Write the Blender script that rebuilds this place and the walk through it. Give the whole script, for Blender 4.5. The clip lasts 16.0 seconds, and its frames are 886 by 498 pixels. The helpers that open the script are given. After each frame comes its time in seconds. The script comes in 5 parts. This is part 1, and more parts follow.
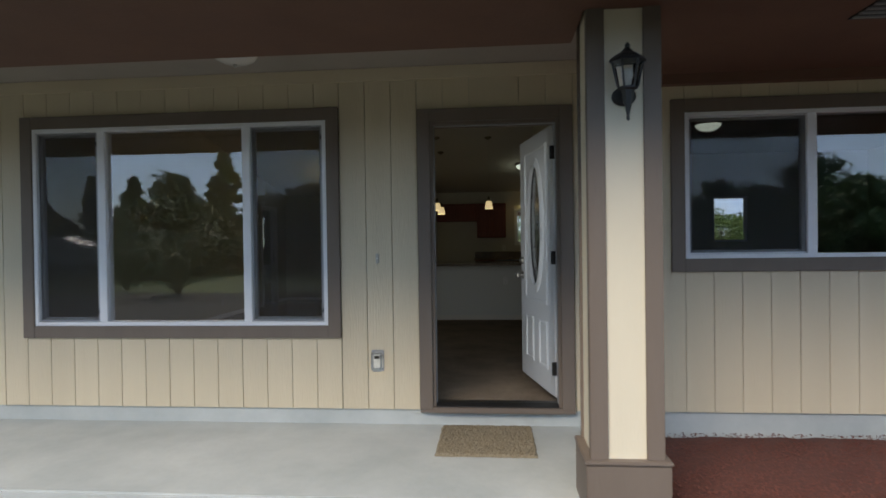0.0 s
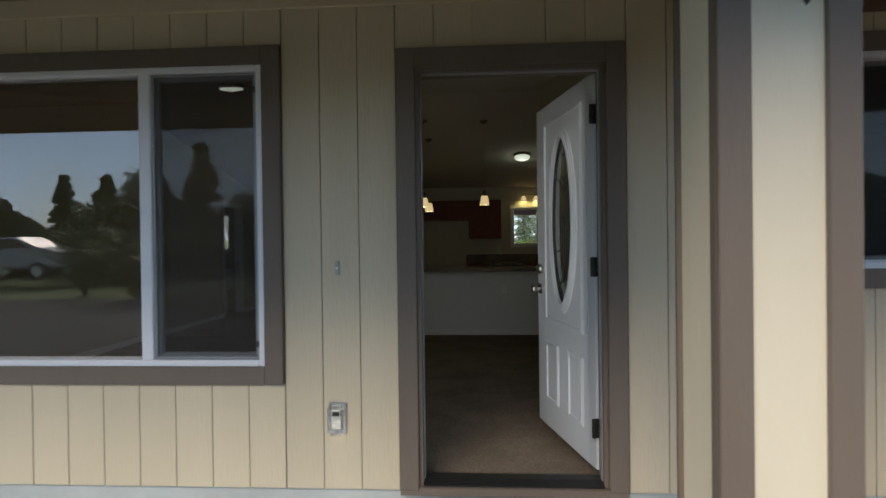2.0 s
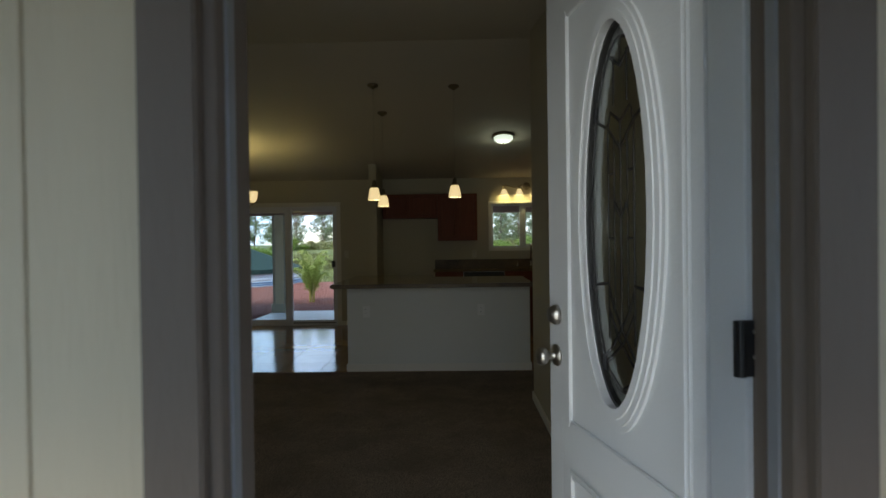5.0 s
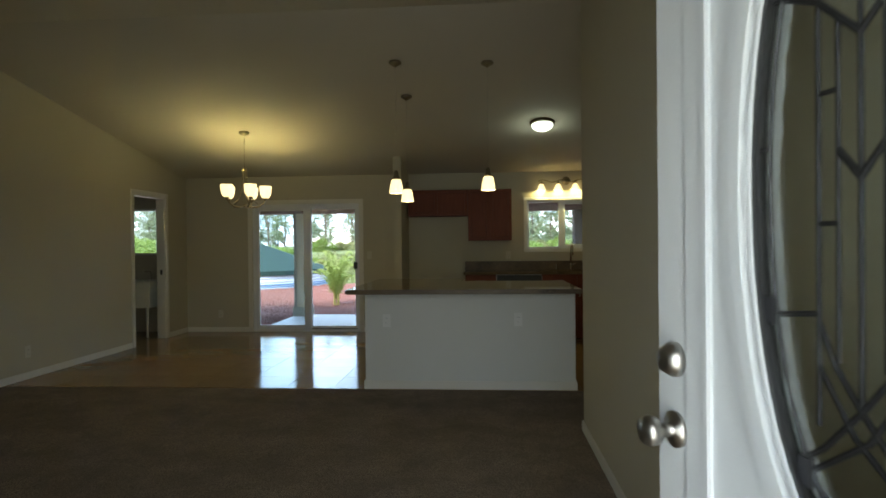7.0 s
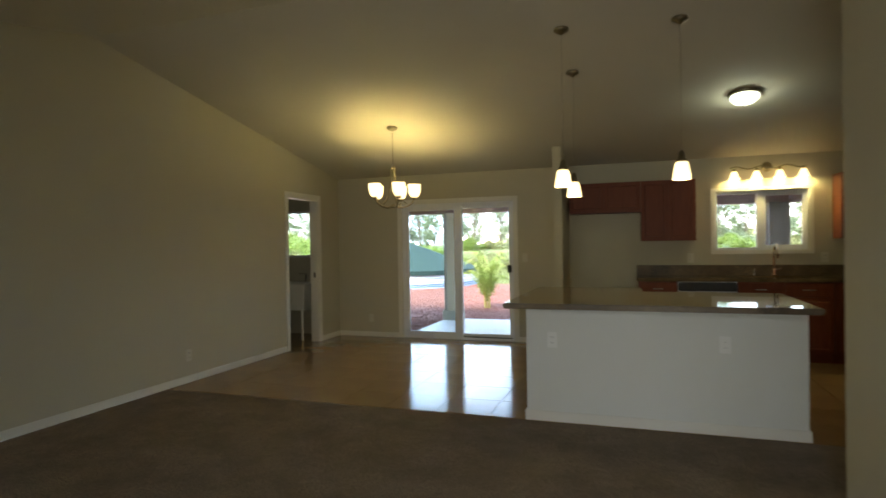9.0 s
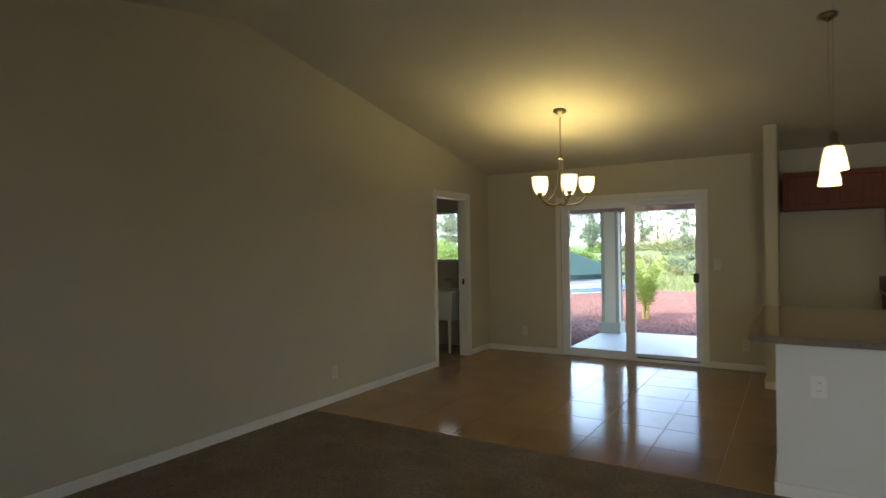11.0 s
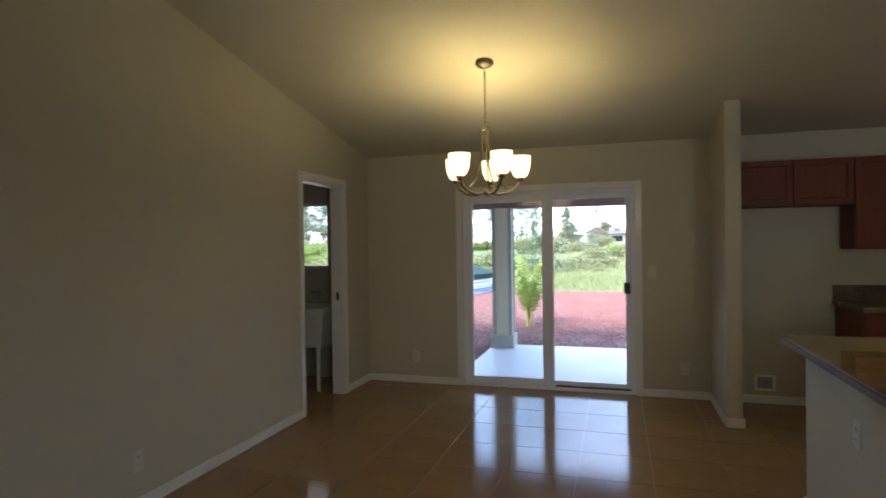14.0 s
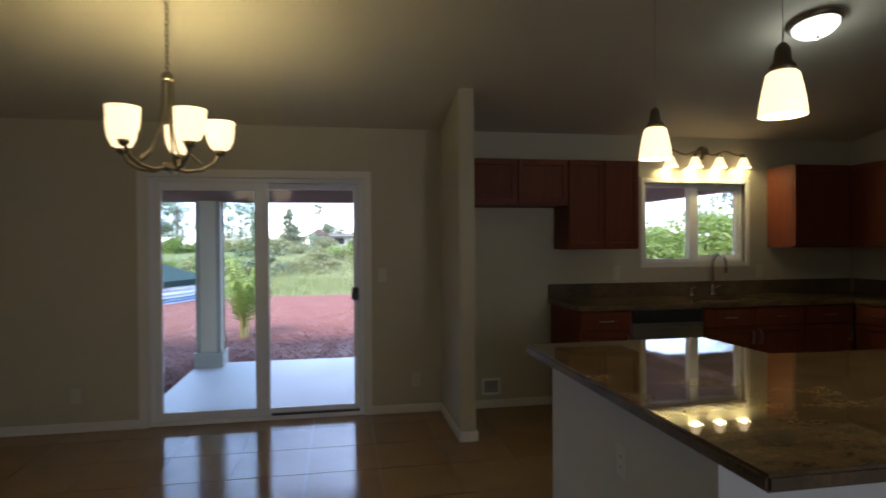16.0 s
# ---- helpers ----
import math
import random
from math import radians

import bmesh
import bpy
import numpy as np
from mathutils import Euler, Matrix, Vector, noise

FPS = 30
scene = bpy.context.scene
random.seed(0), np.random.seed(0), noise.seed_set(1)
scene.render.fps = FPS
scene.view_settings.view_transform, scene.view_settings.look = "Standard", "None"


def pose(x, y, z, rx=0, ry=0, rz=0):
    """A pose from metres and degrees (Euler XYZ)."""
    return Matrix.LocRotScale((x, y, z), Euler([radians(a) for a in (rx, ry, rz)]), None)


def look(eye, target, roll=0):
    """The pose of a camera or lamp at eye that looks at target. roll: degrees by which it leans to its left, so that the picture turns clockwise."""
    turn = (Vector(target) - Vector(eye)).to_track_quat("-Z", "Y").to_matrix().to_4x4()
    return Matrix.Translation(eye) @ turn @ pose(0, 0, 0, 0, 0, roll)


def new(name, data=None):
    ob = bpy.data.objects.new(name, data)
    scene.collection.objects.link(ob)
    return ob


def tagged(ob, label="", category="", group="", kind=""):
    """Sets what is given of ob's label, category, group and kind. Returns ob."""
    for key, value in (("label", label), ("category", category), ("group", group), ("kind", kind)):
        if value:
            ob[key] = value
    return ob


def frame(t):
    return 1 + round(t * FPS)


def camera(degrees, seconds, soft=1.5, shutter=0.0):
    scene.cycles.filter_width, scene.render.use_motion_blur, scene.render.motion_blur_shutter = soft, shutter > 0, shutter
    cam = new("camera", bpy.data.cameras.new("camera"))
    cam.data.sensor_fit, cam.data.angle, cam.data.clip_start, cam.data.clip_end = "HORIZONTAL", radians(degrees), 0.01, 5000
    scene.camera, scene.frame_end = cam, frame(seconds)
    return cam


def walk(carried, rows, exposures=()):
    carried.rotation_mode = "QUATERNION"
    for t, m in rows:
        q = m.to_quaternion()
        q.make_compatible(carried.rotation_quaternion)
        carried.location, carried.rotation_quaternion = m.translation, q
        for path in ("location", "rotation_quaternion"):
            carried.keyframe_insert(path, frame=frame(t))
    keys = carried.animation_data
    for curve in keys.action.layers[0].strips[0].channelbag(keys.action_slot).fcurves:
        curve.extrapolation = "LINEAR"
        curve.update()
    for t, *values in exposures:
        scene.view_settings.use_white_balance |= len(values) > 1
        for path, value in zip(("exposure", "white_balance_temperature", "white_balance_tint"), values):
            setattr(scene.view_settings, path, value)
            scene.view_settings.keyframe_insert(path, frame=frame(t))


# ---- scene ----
cam = camera(75.3, 16.0, soft=1.6, shutter=0.5)
PATH = [
    (0, (0.112, -0.256, 1.23), (-0.06, 1.736, 1.21), -0.8),
    (0.5, (0.032, 0.049, 1.238), (-0.134, 2.042, 1.218), -0.8),
    (1, (0.011, 0.366, 1.224), (-0.135, 2.36, 1.209), -0.7),
    (1.5, (0.019, 0.724, 1.24), (-0.116, 2.719, 1.224), -0.7),
    (2, (-0.029, 1.102, 1.236), (-0.153, 3.098, 1.22), -0.7),
    (2.5, (-0.03, 1.451, 1.245), (-0.131, 3.448, 1.228), -0.7),
    (3, (0.006, 1.807, 1.258), (-0.088, 3.804, 1.242), -0.8),
    (3.5, (-0.009, 2.164, 1.261), (-0.1, 4.162, 1.244), -1.0),
    (3.7, (-0.01, 2.296, 1.275), (-0.094, 4.294, 1.252), -1.0),
    (5.8, (0.089, 3.544, 1.324), (0.061, 5.544, 1.303), -0.5),
    (6, (0.074, 3.647, 1.332), (0.047, 5.647, 1.309), -0.4),
    (6.5, (0.048, 3.742, 1.3), (-0.039, 5.74, 1.283), -0.5),
    (7, (0.027, 3.844, 1.288), (-0.12, 5.839, 1.272), -0.6),
    (7.5, (-0.001, 4.026, 1.311), (-0.25, 6.011, 1.293), -0.7),
    (8, (-0.075, 4.21, 1.297), (-0.472, 6.17, 1.281), -0.7),
    (8.5, (-0.145, 4.393, 1.314), (-0.66, 6.325, 1.299), -0.7),
    (9, (-0.238, 4.614, 1.335), (-0.884, 6.506, 1.319), -0.9),
    (9.5, (-0.358, 4.789, 1.385), (-1.182, 6.612, 1.372), -1.0),
    (10, (-0.561, 4.918, 1.361), (-1.519, 6.673, 1.361), -0.7),
    (10.2, (-0.649, 4.981, 1.362), (-1.638, 6.719, 1.359), -0.6),
    (12.3, (-1.523, 5.922, 1.42), (-2.589, 7.614, 1.414), -1.0),
    (12.5, (-1.634, 5.998, 1.427), (-2.675, 7.706, 1.422), -1.1),
    (13, (-1.799, 6.241, 1.435), (-2.766, 7.992, 1.421), -0.9),
    (13.5, (-1.929, 6.468, 1.429), (-2.701, 8.313, 1.41), -0.8),
    (14, (-1.992, 6.711, 1.43), (-2.573, 8.624, 1.409), -0.8),
    (14.5, (-2.081, 6.914, 1.423), (-2.468, 8.876, 1.401), -0.8),
    (15, (-2.151, 7.116, 1.422), (-2.276, 9.112, 1.399), -0.6),
    (15.5, (-2.099, 7.336, 1.409), (-1.982, 9.333, 1.386), -0.5),
    (16, (-2.035, 7.574, 1.398), (-1.679, 9.542, 1.376), -0.4),
]
EXPOSURES = [(0.0, 0.65, 7500, 13), (2.0, 0.68, 7700, 13), (3.0, 1.0, 7950, 14), (3.5, 1.15, 8100, 16), (5.0, 1.15, 7600, 10), (6.0, 1.1, 7300, 8), (6.5, 1.9, 7450, 7), (7.0, 2.35, 7550, 7),
             (8.0, 2.7, 8000, 8), (9.0, 2.95, 8150, 11), (10.2, 2.9, 8000, 12), (12.5, 2.85, 7200, 21), (14.5, 2.65, 7000, 22), (16.0, 2.25, 6850, 23)]
walk(cam, [(t, look(eye, target, roll)) for t, eye, target, roll in PATH], EXPOSURES)

# ---- world and sun ----
world = bpy.data.worlds.new("sky")
scene.world = world
world.use_nodes = True
wn = world.node_tree.nodes
wl = world.node_tree.links
bg = wn["Background"]
sky = wn.new("ShaderNodeTexSky")
sky.sky_type = 'NISHITA'
sky.sun_disc = False
sky.dust_density = 0.05
sky.ozone_density = 4.0
sky.sun_elevation = radians(42)
sky.sun_rotation = radians(204)
wcoord = wn.new("ShaderNodeTexCoord")
cloud = wn.new("ShaderNodeTexNoise")
cloud.inputs["Scale"].default_value = 3.2
cloud.inputs["Detail"].default_value = 7
cloud.inputs["Roughness"].default_value = 0.62
wramp = wn.new("ShaderNodeValToRGB")
wramp.color_ramp.elements[0].position = 0.38
wramp.color_ramp.elements[1].position = 0.62
wmix = wn.new("ShaderNodeMix")
wmix.data_type = 'RGBA'
wmix.inputs[7].default_value = (6.4, 9.7, 15.2, 1)
wl.new(wcoord.outputs["Generated"], cloud.inputs["Vector"])
wl.new(cloud.outputs["Fac"], wramp.inputs["Fac"])
wl.new(wramp.outputs["Color"], wmix.inputs[0])
wl.new(sky.outputs["Color"], wmix.inputs[6])
wl.new(wmix.outputs[2], bg.inputs["Color"])
bg.inputs["Strength"].default_value = 0.1

sun_data = bpy.data.lights.new("sun", 'SUN')
sun_data.energy = 2.2
sun_data.angle = radians(32)
sun_data.color = (1.0, 0.95, 0.88)
sun = new("sun", sun_data)
sun.matrix_world = look((-3.5, -8.0, 8.0), (0, 0, 0))

LAMP_WARM = (0.94, 0.88, 0.44)
LAMP_COOL = (0.80, 1.0, 0.93)


def bulb(name, x, y, z, watts, colour, radius=0.025):
    data = bpy.data.lights.new(name, 'POINT')
    data.energy, data.color, data.shadow_soft_size = watts, colour, radius
    ob = new(name, data)
    ob.location = (x, y, z)
    return ob


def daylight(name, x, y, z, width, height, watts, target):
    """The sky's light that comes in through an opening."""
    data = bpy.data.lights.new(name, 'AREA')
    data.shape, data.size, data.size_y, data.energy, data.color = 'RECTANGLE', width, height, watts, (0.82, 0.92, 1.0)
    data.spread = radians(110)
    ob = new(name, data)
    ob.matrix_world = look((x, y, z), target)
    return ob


daylight("daylight_window", -2.3, 4.16, 1.4, 2.3, 1.5, 0.6, (-2.3, 9.0, 1.4))
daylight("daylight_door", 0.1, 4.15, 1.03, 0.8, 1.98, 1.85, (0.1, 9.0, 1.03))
daylight("daylight_laundry", -5.4, 12.24, 1.52, 0.8, 0.65, 0.17, (-5.4, 5.0, 1.52))


# ---- materials ----
def material(name, colour, rough=0.6, metal=0.0, second=None, scale=6.0, amount=0.5, bump=0.0, bump_scale=60.0,
             spec=0.5, fine=None, random_value=0.0, stretch=(1, 1, 1), coat=0.0, detail=6.0):
    """A surface with a broad and a fine variation of its colour, and a fine relief."""
    m = bpy.data.materials.new(name)
    m.use_nodes = True
    n, l = m.node_tree.nodes, m.node_tree.links
    p = n["Principled BSDF"]
    p.inputs["Roughness"].default_value = rough
    p.inputs["Metallic"].default_value = metal
    p.inputs["Specular IOR Level"].default_value = spec
    p.inputs["Coat Weight"].default_value = coat
    coord = n.new("ShaderNodeTexCoord")
    mapping = n.new("ShaderNodeMapping")
    mapping.inputs["Scale"].default_value = stretch
    l.new(coord.outputs["Object"], mapping.inputs["Vector"])
    second = second or tuple(c * 0.82 for c in colour)
    broad = n.new("ShaderNodeTexNoise")
    broad.inputs["Scale"].default_value = scale
    broad.inputs["Detail"].default_value = detail
    broad.inputs["Roughness"].default_value = 0.65
    l.new(mapping.outputs["Vector"], broad.inputs["Vector"])
    ramp = n.new("ShaderNodeValToRGB")
    ramp.color_ramp.elements[0].position = 0.5 - amount * 0.5
    ramp.color_ramp.elements[1].position = 0.5 + amount * 0.5
    ramp.color_ramp.elements[0].color = (*second, 1)
    ramp.color_ramp.elements[1].color = (*colour, 1)
    l.new(broad.outputs["Fac"], ramp.inputs["Fac"])
    out = ramp.outputs["Color"]
    small = n.new("ShaderNodeTexNoise")
    small.inputs["Scale"].default_value = bump_scale
    small.inputs["Detail"].default_value = 4
    l.new(mapping.outputs["Vector"], small.inputs["Vector"])
    if fine:
        ramp2 = n.new("ShaderNodeValToRGB")
        ramp2.color_ramp.elements[0].position, ramp2.color_ramp.elements[1].position = 0.42, 0.62
        l.new(small.outputs["Fac"], ramp2.inputs["Fac"])
        mix = n.new("ShaderNodeMix")
        mix.data_type = 'RGBA'
        mix.inputs[7].default_value = (*fine, 1)
        l.new(ramp2.outputs["Color"], mix.inputs[0])
        l.new(out, mix.inputs[6])
        out = mix.outputs[2]
    if random_value:
        info = n.new("ShaderNodeObjectInfo")
        span = n.new("ShaderNodeMapRange")
        span.inputs["To Min"].default_value, span.inputs["To Max"].default_value = 1 - random_value, 1 + random_value
        l.new(info.outputs["Random"], span.inputs["Value"])
        hsv = n.new("ShaderNodeHueSaturation")
        l.new(span.outputs["Result"], hsv.inputs["Value"])
        l.new(out, hsv.inputs["Color"])
        out = hsv.outputs["Color"]
    l.new(out, p.inputs["Base Color"])
    if bump:
        b = n.new("ShaderNodeBump")
        b.inputs["Strength"].default_value = bump
        b.inputs["Distance"].default_value = 0.01
        l.new(small.outputs["Fac"], b.inputs["Height"])
        l.new(b.outputs["Normal"], p.inputs["Normal"])
    return m


def glass_material(name, colour=(1, 1, 1), rough=0.0, bump=0.0, ior=1.5):
    m = bpy.data.materials.new(name)
    m.use_nodes = True
    n, l = m.node_tree.nodes, m.node_tree.links
    p = n["Principled BSDF"]
    p.inputs["Base Color"].default_value = (*colour, 1)
    p.inputs["Transmission Weight"].default_value = 1.0
    p.inputs["Roughness"].default_value = rough
    p.inputs["IOR"].default_value = ior
    if bump:
        t = n.new("ShaderNodeTexNoise")
        t.inputs["Scale"].default_value = 26
        b = n.new("ShaderNodeBump")
        b.inputs["Strength"].default_value = bump
        b.inputs["Distance"].default_value = 0.004
        l.new(t.outputs["Fac"], b.inputs["Height"])
        l.new(b.outputs["Normal"], p.inputs["Normal"])
    return m


def glow_material(name, colour, strength, body=(0.9, 0.88, 0.8)):
    """Lit frosted glass of a lamp."""
    m = bpy.data.materials.new(name)
    m.use_nodes = True
    p = m.node_tree.nodes["Principled BSDF"]
    p.inputs["Base Color"].default_value = (*body, 1)
    p.inputs["Roughness"].default_value = 0.3
    p.inputs["Emission Color"].default_value = (*colour, 1)
    p.inputs["Emission Strength"].default_value = strength
    return m


def screen_material(name, colour, cover):
    """Fine woven insect mesh: thin dark threads with open holes between them."""
    m = bpy.data.materials.new(name)
    m.use_nodes = True
    n, l = m.node_tree.nodes, m.node_tree.links
    p = n["Principled BSDF"]
    p.inputs["Base Color"].default_value = (*colour, 1)
    p.inputs["Roughness"].default_value = 0.7
    p.inputs["Alpha"].default_value = cover
    return m


SIDING = material("siding_paint", (0.63, 0.54, 0.385), 0.62, second=(0.56, 0.475, 0.335), scale=1.6, bump=0.25, bump_scale=90,
                  stretch=(1.0, 1.0, 0.12), random_value=0.03)
CREAM = material("cream_paint", (0.70, 0.63, 0.48), 0.6, second=(0.64, 0.57, 0.43), scale=2.0, bump=0.15, bump_scale=90, stretch=(1, 1, 0.2))
TAUPE = material("taupe_trim_paint", (0.175, 0.137, 0.108), 0.6, second=(0.14, 0.109, 0.085), scale=3, bump=0.2, bump_scale=70, stretch=(1, 1, 0.2))
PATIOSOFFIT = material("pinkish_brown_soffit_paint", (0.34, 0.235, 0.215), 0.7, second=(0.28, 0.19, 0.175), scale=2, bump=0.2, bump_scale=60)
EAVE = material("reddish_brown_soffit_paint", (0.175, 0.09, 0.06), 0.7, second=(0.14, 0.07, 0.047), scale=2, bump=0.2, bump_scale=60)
STUCCO = material("porch_ceiling_paint", (0.36, 0.32, 0.275), 0.8, second=(0.31, 0.275, 0.235), scale=2, bump=0.35, bump_scale=45)
VINYL = material("white_vinyl", (0.80, 0.81, 0.82), 0.4, second=(0.74, 0.75, 0.77), scale=2, amount=0.8)
WHITE = material("white_trim_paint", (0.75, 0.725, 0.65), 0.45, second=(0.70, 0.675, 0.60), scale=2, amount=0.8, bump=0.05)
DOORPAINT = material("white_door_paint", (0.67, 0.69, 0.70), 0.42, second=(0.62, 0.64, 0.65), scale=2, amount=0.8, bump=0.06, bump_scale=120)
WALL = material("warm_beige_wall_paint", (0.51, 0.465, 0.345), 0.75, second=(0.48, 0.44, 0.325), scale=1.2, amount=0.9, bump=0.09, bump_scale=38)
ISLANDPAINT = material("pale_grey_beige_wall_paint", (0.69, 0.695, 0.645), 0.7, second=(0.65, 0.655, 0.605), scale=1.2, amount=0.9, bump=0.09, bump_scale=38)
CEILING = material("pale_ceiling_paint", (0.56, 0.515, 0.42), 0.85, second=(0.53, 0.49, 0.40), scale=1.1, amount=0.9, bump=0.1, bump_scale=30)
CONCRETE = material("smooth_concrete", (0.50, 0.525, 0.505), 0.55, second=(0.35, 0.38, 0.37), scale=1.0, amount=0.34, bump=0.15, bump_scale=35, fine=None)
LIGHTCONCRETE = material("pale_concrete", (0.60, 0.62, 0.625), 0.5, second=(0.5, 0.52, 0.53), scale=1.3, amount=0.42, bump=0.15, bump_scale=35)
CINDER = material("red_cinder", (0.135, 0.040, 0.026), 0.95, second=(0.08, 0.027, 0.019), scale=2.5, bump=0.8, bump_scale=45, fine=(0.07, 0.024, 0.017))
CINDERSTONE = material("cinder_stones", (0.15, 0.045, 0.03), 0.95, second=(0.075, 0.027, 0.02), scale=9, bump=0.4, bump_scale=90)
PINKCINDER = material("washed_red_cinder", (0.21, 0.085, 0.068), 0.95, second=(0.12, 0.048, 0.04), scale=1.1, bump=0.8, bump_scale=28, fine=(0.14, 0.058, 0.047))
PINKSTONE = material("washed_cinder_stones", (0.25, 0.105, 0.085), 0.95, second=(0.11, 0.045, 0.037), scale=9, bump=0.4, bump_scale=90)
GRASS = material("rough_grass", (0.105, 0.15, 0.045), 0.9, second=(0.065, 0.09, 0.028), scale=0.5, bump=0.6, bump_scale=12, fine=(0.14, 0.17, 0.06))
BLADE = material("grass_blades", (0.11, 0.17, 0.05), 0.7, second=(0.17, 0.185, 0.085), scale=0.4)
DRIVE = material("grey_gravel", (0.045, 0.04, 0.034), 0.9, second=(0.03, 0.027, 0.023), scale=2, bump=0.7, bump_scale=40, fine=(0.038, 0.034, 0.03))
COIR = material("coir_mat", (0.34, 0.285, 0.19), 0.95, second=(0.24, 0.20, 0.135), scale=22, bump=0.9, bump_scale=160, fine=(0.13, 0.10, 0.062))
SAGE = material("pale_sage_paint", (0.46, 0.46, 0.39), 0.6, second=(0.40, 0.40, 0.34), scale=3, bump=0.15, bump_scale=70)
SAGE_DARK = material("grey_sage_trim_paint", (0.40, 0.385, 0.32), 0.6, second=(0.34, 0.33, 0.275), scale=3, bump=0.15, bump_scale=70)
BLACK = material("black_metal", (0.014, 0.014, 0.015), 0.45, spec=0.5, second=(0.02, 0.02, 0.02), scale=10)
RUBBER = material("black_threshold", (0.012, 0.012, 0.012), 0.4, second=(0.02, 0.02, 0.02), scale=6)
GLASS = glass_material("window_glass", ior=1.8)
CLEARGLASS = glass_material("clear_thin_glass", ior=1.4)
TINTGLASS = glass_material("blue_green_door_glass", (0.85, 0.94, 0.96), ior=1.4)
LEADGLASS = glass_material("textured_leaded_glass", (0.80, 0.85, 0.82), 0.05, bump=0.12)
BEVELGLASS = glass_material("bevelled_clear_glass", (0.9, 0.95, 0.96), 0.02, bump=0.15)
LEAD = material("dark_leading", (0.018, 0.018, 0.021), 0.45, 0.3, second=(0.03, 0.03, 0.034), scale=20)
SCREEN = screen_material("insect_mesh", (0.012, 0.012, 0.013), 0.35)
NICKEL = material("brushed_nickel", (0.48, 0.46, 0.43), 0.28, 1.0, second=(0.42, 0.40, 0.37), scale=8)
BRONZE = material("aged_nickel_bronze", (0.30, 0.26, 0.18), 0.35, 1.0, second=(0.22, 0.19, 0.13), scale=8)
CHROME = material("chrome", (0.7, 0.71, 0.72), 0.12, 1.0, second=(0.65, 0.66, 0.67), scale=8)
STEEL = material("stainless_steel", (0.42, 0.43, 0.45), 0.32, 1.0, second=(0.36, 0.37, 0.39), scale=4, stretch=(1, 1, 12))
CARPET = material("taupe_carpet", (0.39, 0.31, 0.235), 1.0, second=(0.24, 0.185, 0.14), scale=3.0, amount=0.34, bump=1.0, bump_scale=170,
                  spec=0.05, fine=(0.15, 0.118, 0.088), detail=9)
TILE = material("tan_floor_tile", (0.33, 0.205, 0.098), 0.12, second=(0.28, 0.17, 0.08), scale=2.4, amount=0.5, bump=0.05, bump_scale=14, spec=0.32,
                random_value=0.03)
GROUT = material("brown_grout", (0.31, 0.19, 0.09), 0.3, second=(0.28, 0.17, 0.08), scale=8)
GRANITE = material("brown_gold_granite", (0.27, 0.185, 0.095), 0.03, second=(0.055, 0.038, 0.024), scale=4.2, amount=0.32, fine=(0.13, 0.09, 0.05),
                   bump_scale=70, spec=0.42, stretch=(1, 1.9, 1), detail=12)
# Darker, rougher copy of GRANITE that keeps lamp reflections off upright faces.
GRANITE_DULLED = material("dulled_brown_granite", (0.20, 0.135, 0.07), 0.42, second=(0.05, 0.033, 0.021), scale=4.2, amount=0.32, fine=(0.11, 0.08, 0.05),
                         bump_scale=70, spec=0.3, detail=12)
CHERRY = material("cherry_wood", (0.20, 0.05, 0.02), 0.5, second=(0.13, 0.03, 0.013), scale=5, stretch=(6, 6, 0.6), bump=0.05, bump_scale=40,
                  random_value=0.06, spec=0.25)
PLASTIC = material("white_plastic", (0.78, 0.78, 0.74), 0.35, second=(0.74, 0.74, 0.7), scale=5)
IVORY = material("ivory_plastic", (0.60, 0.57, 0.47), 0.4, second=(0.57, 0.54, 0.44), scale=5)
GREYPLASTIC = material("grey_plastic", (0.30, 0.31, 0.32), 0.3, second=(0.26, 0.27, 0.28), scale=8)
SHADE_WARM = glow_material("lit_frosted_shade", (1.0, 0.82, 0.46), 0.34)
SHADE_COOL = glow_material("lit_cool_dome", (0.80, 1.0, 0.95), 0.42)
SHADE_OFF = material("unlit_frosted_glass", (0.72, 0.70, 0.64), 0.25, second=(0.68, 0.66, 0.6), scale=5)
TARP = material("dark_green_tarp", (0.026, 0.055, 0.05), 0.9, second=(0.016, 0.036, 0.034), scale=3, bump=0.5, bump_scale=5, spec=0.15)
TANKWALL = material("white_tank_wall", (0.62, 0.66, 0.70), 0.45, second=(0.52, 0.56, 0.62), scale=2)
BLUE = material("blue_band", (0.10, 0.24, 0.42), 0.5, second=(0.08, 0.2, 0.36), scale=4)
BARK = material("grey_bark", (0.16, 0.125, 0.10), 0.95, second=(0.08, 0.065, 0.05), scale=6, stretch=(4, 4, 0.7), bump=0.6, bump_scale=20)
def leaf_material(name, colour, second):
    m = material(name, colour, 0.55, second=second, scale=1.1, random_value=0.18)
    n, l = m.node_tree.nodes, m.node_tree.links
    p = n["Principled BSDF"]
    through_leaf = n.new("ShaderNodeBsdfTranslucent")
    through_leaf.inputs["Color"].default_value = (*[min(1, c * 1.5) for c in colour], 1)
    mix = n.new("ShaderNodeMixShader")
    mix.inputs[0].default_value = 0.35
    l.new(p.outputs[0], mix.inputs[1])
    l.new(through_leaf.outputs[0], mix.inputs[2])
    l.new(mix.outputs[0], n["Material Output"].inputs["Surface"])
    return m


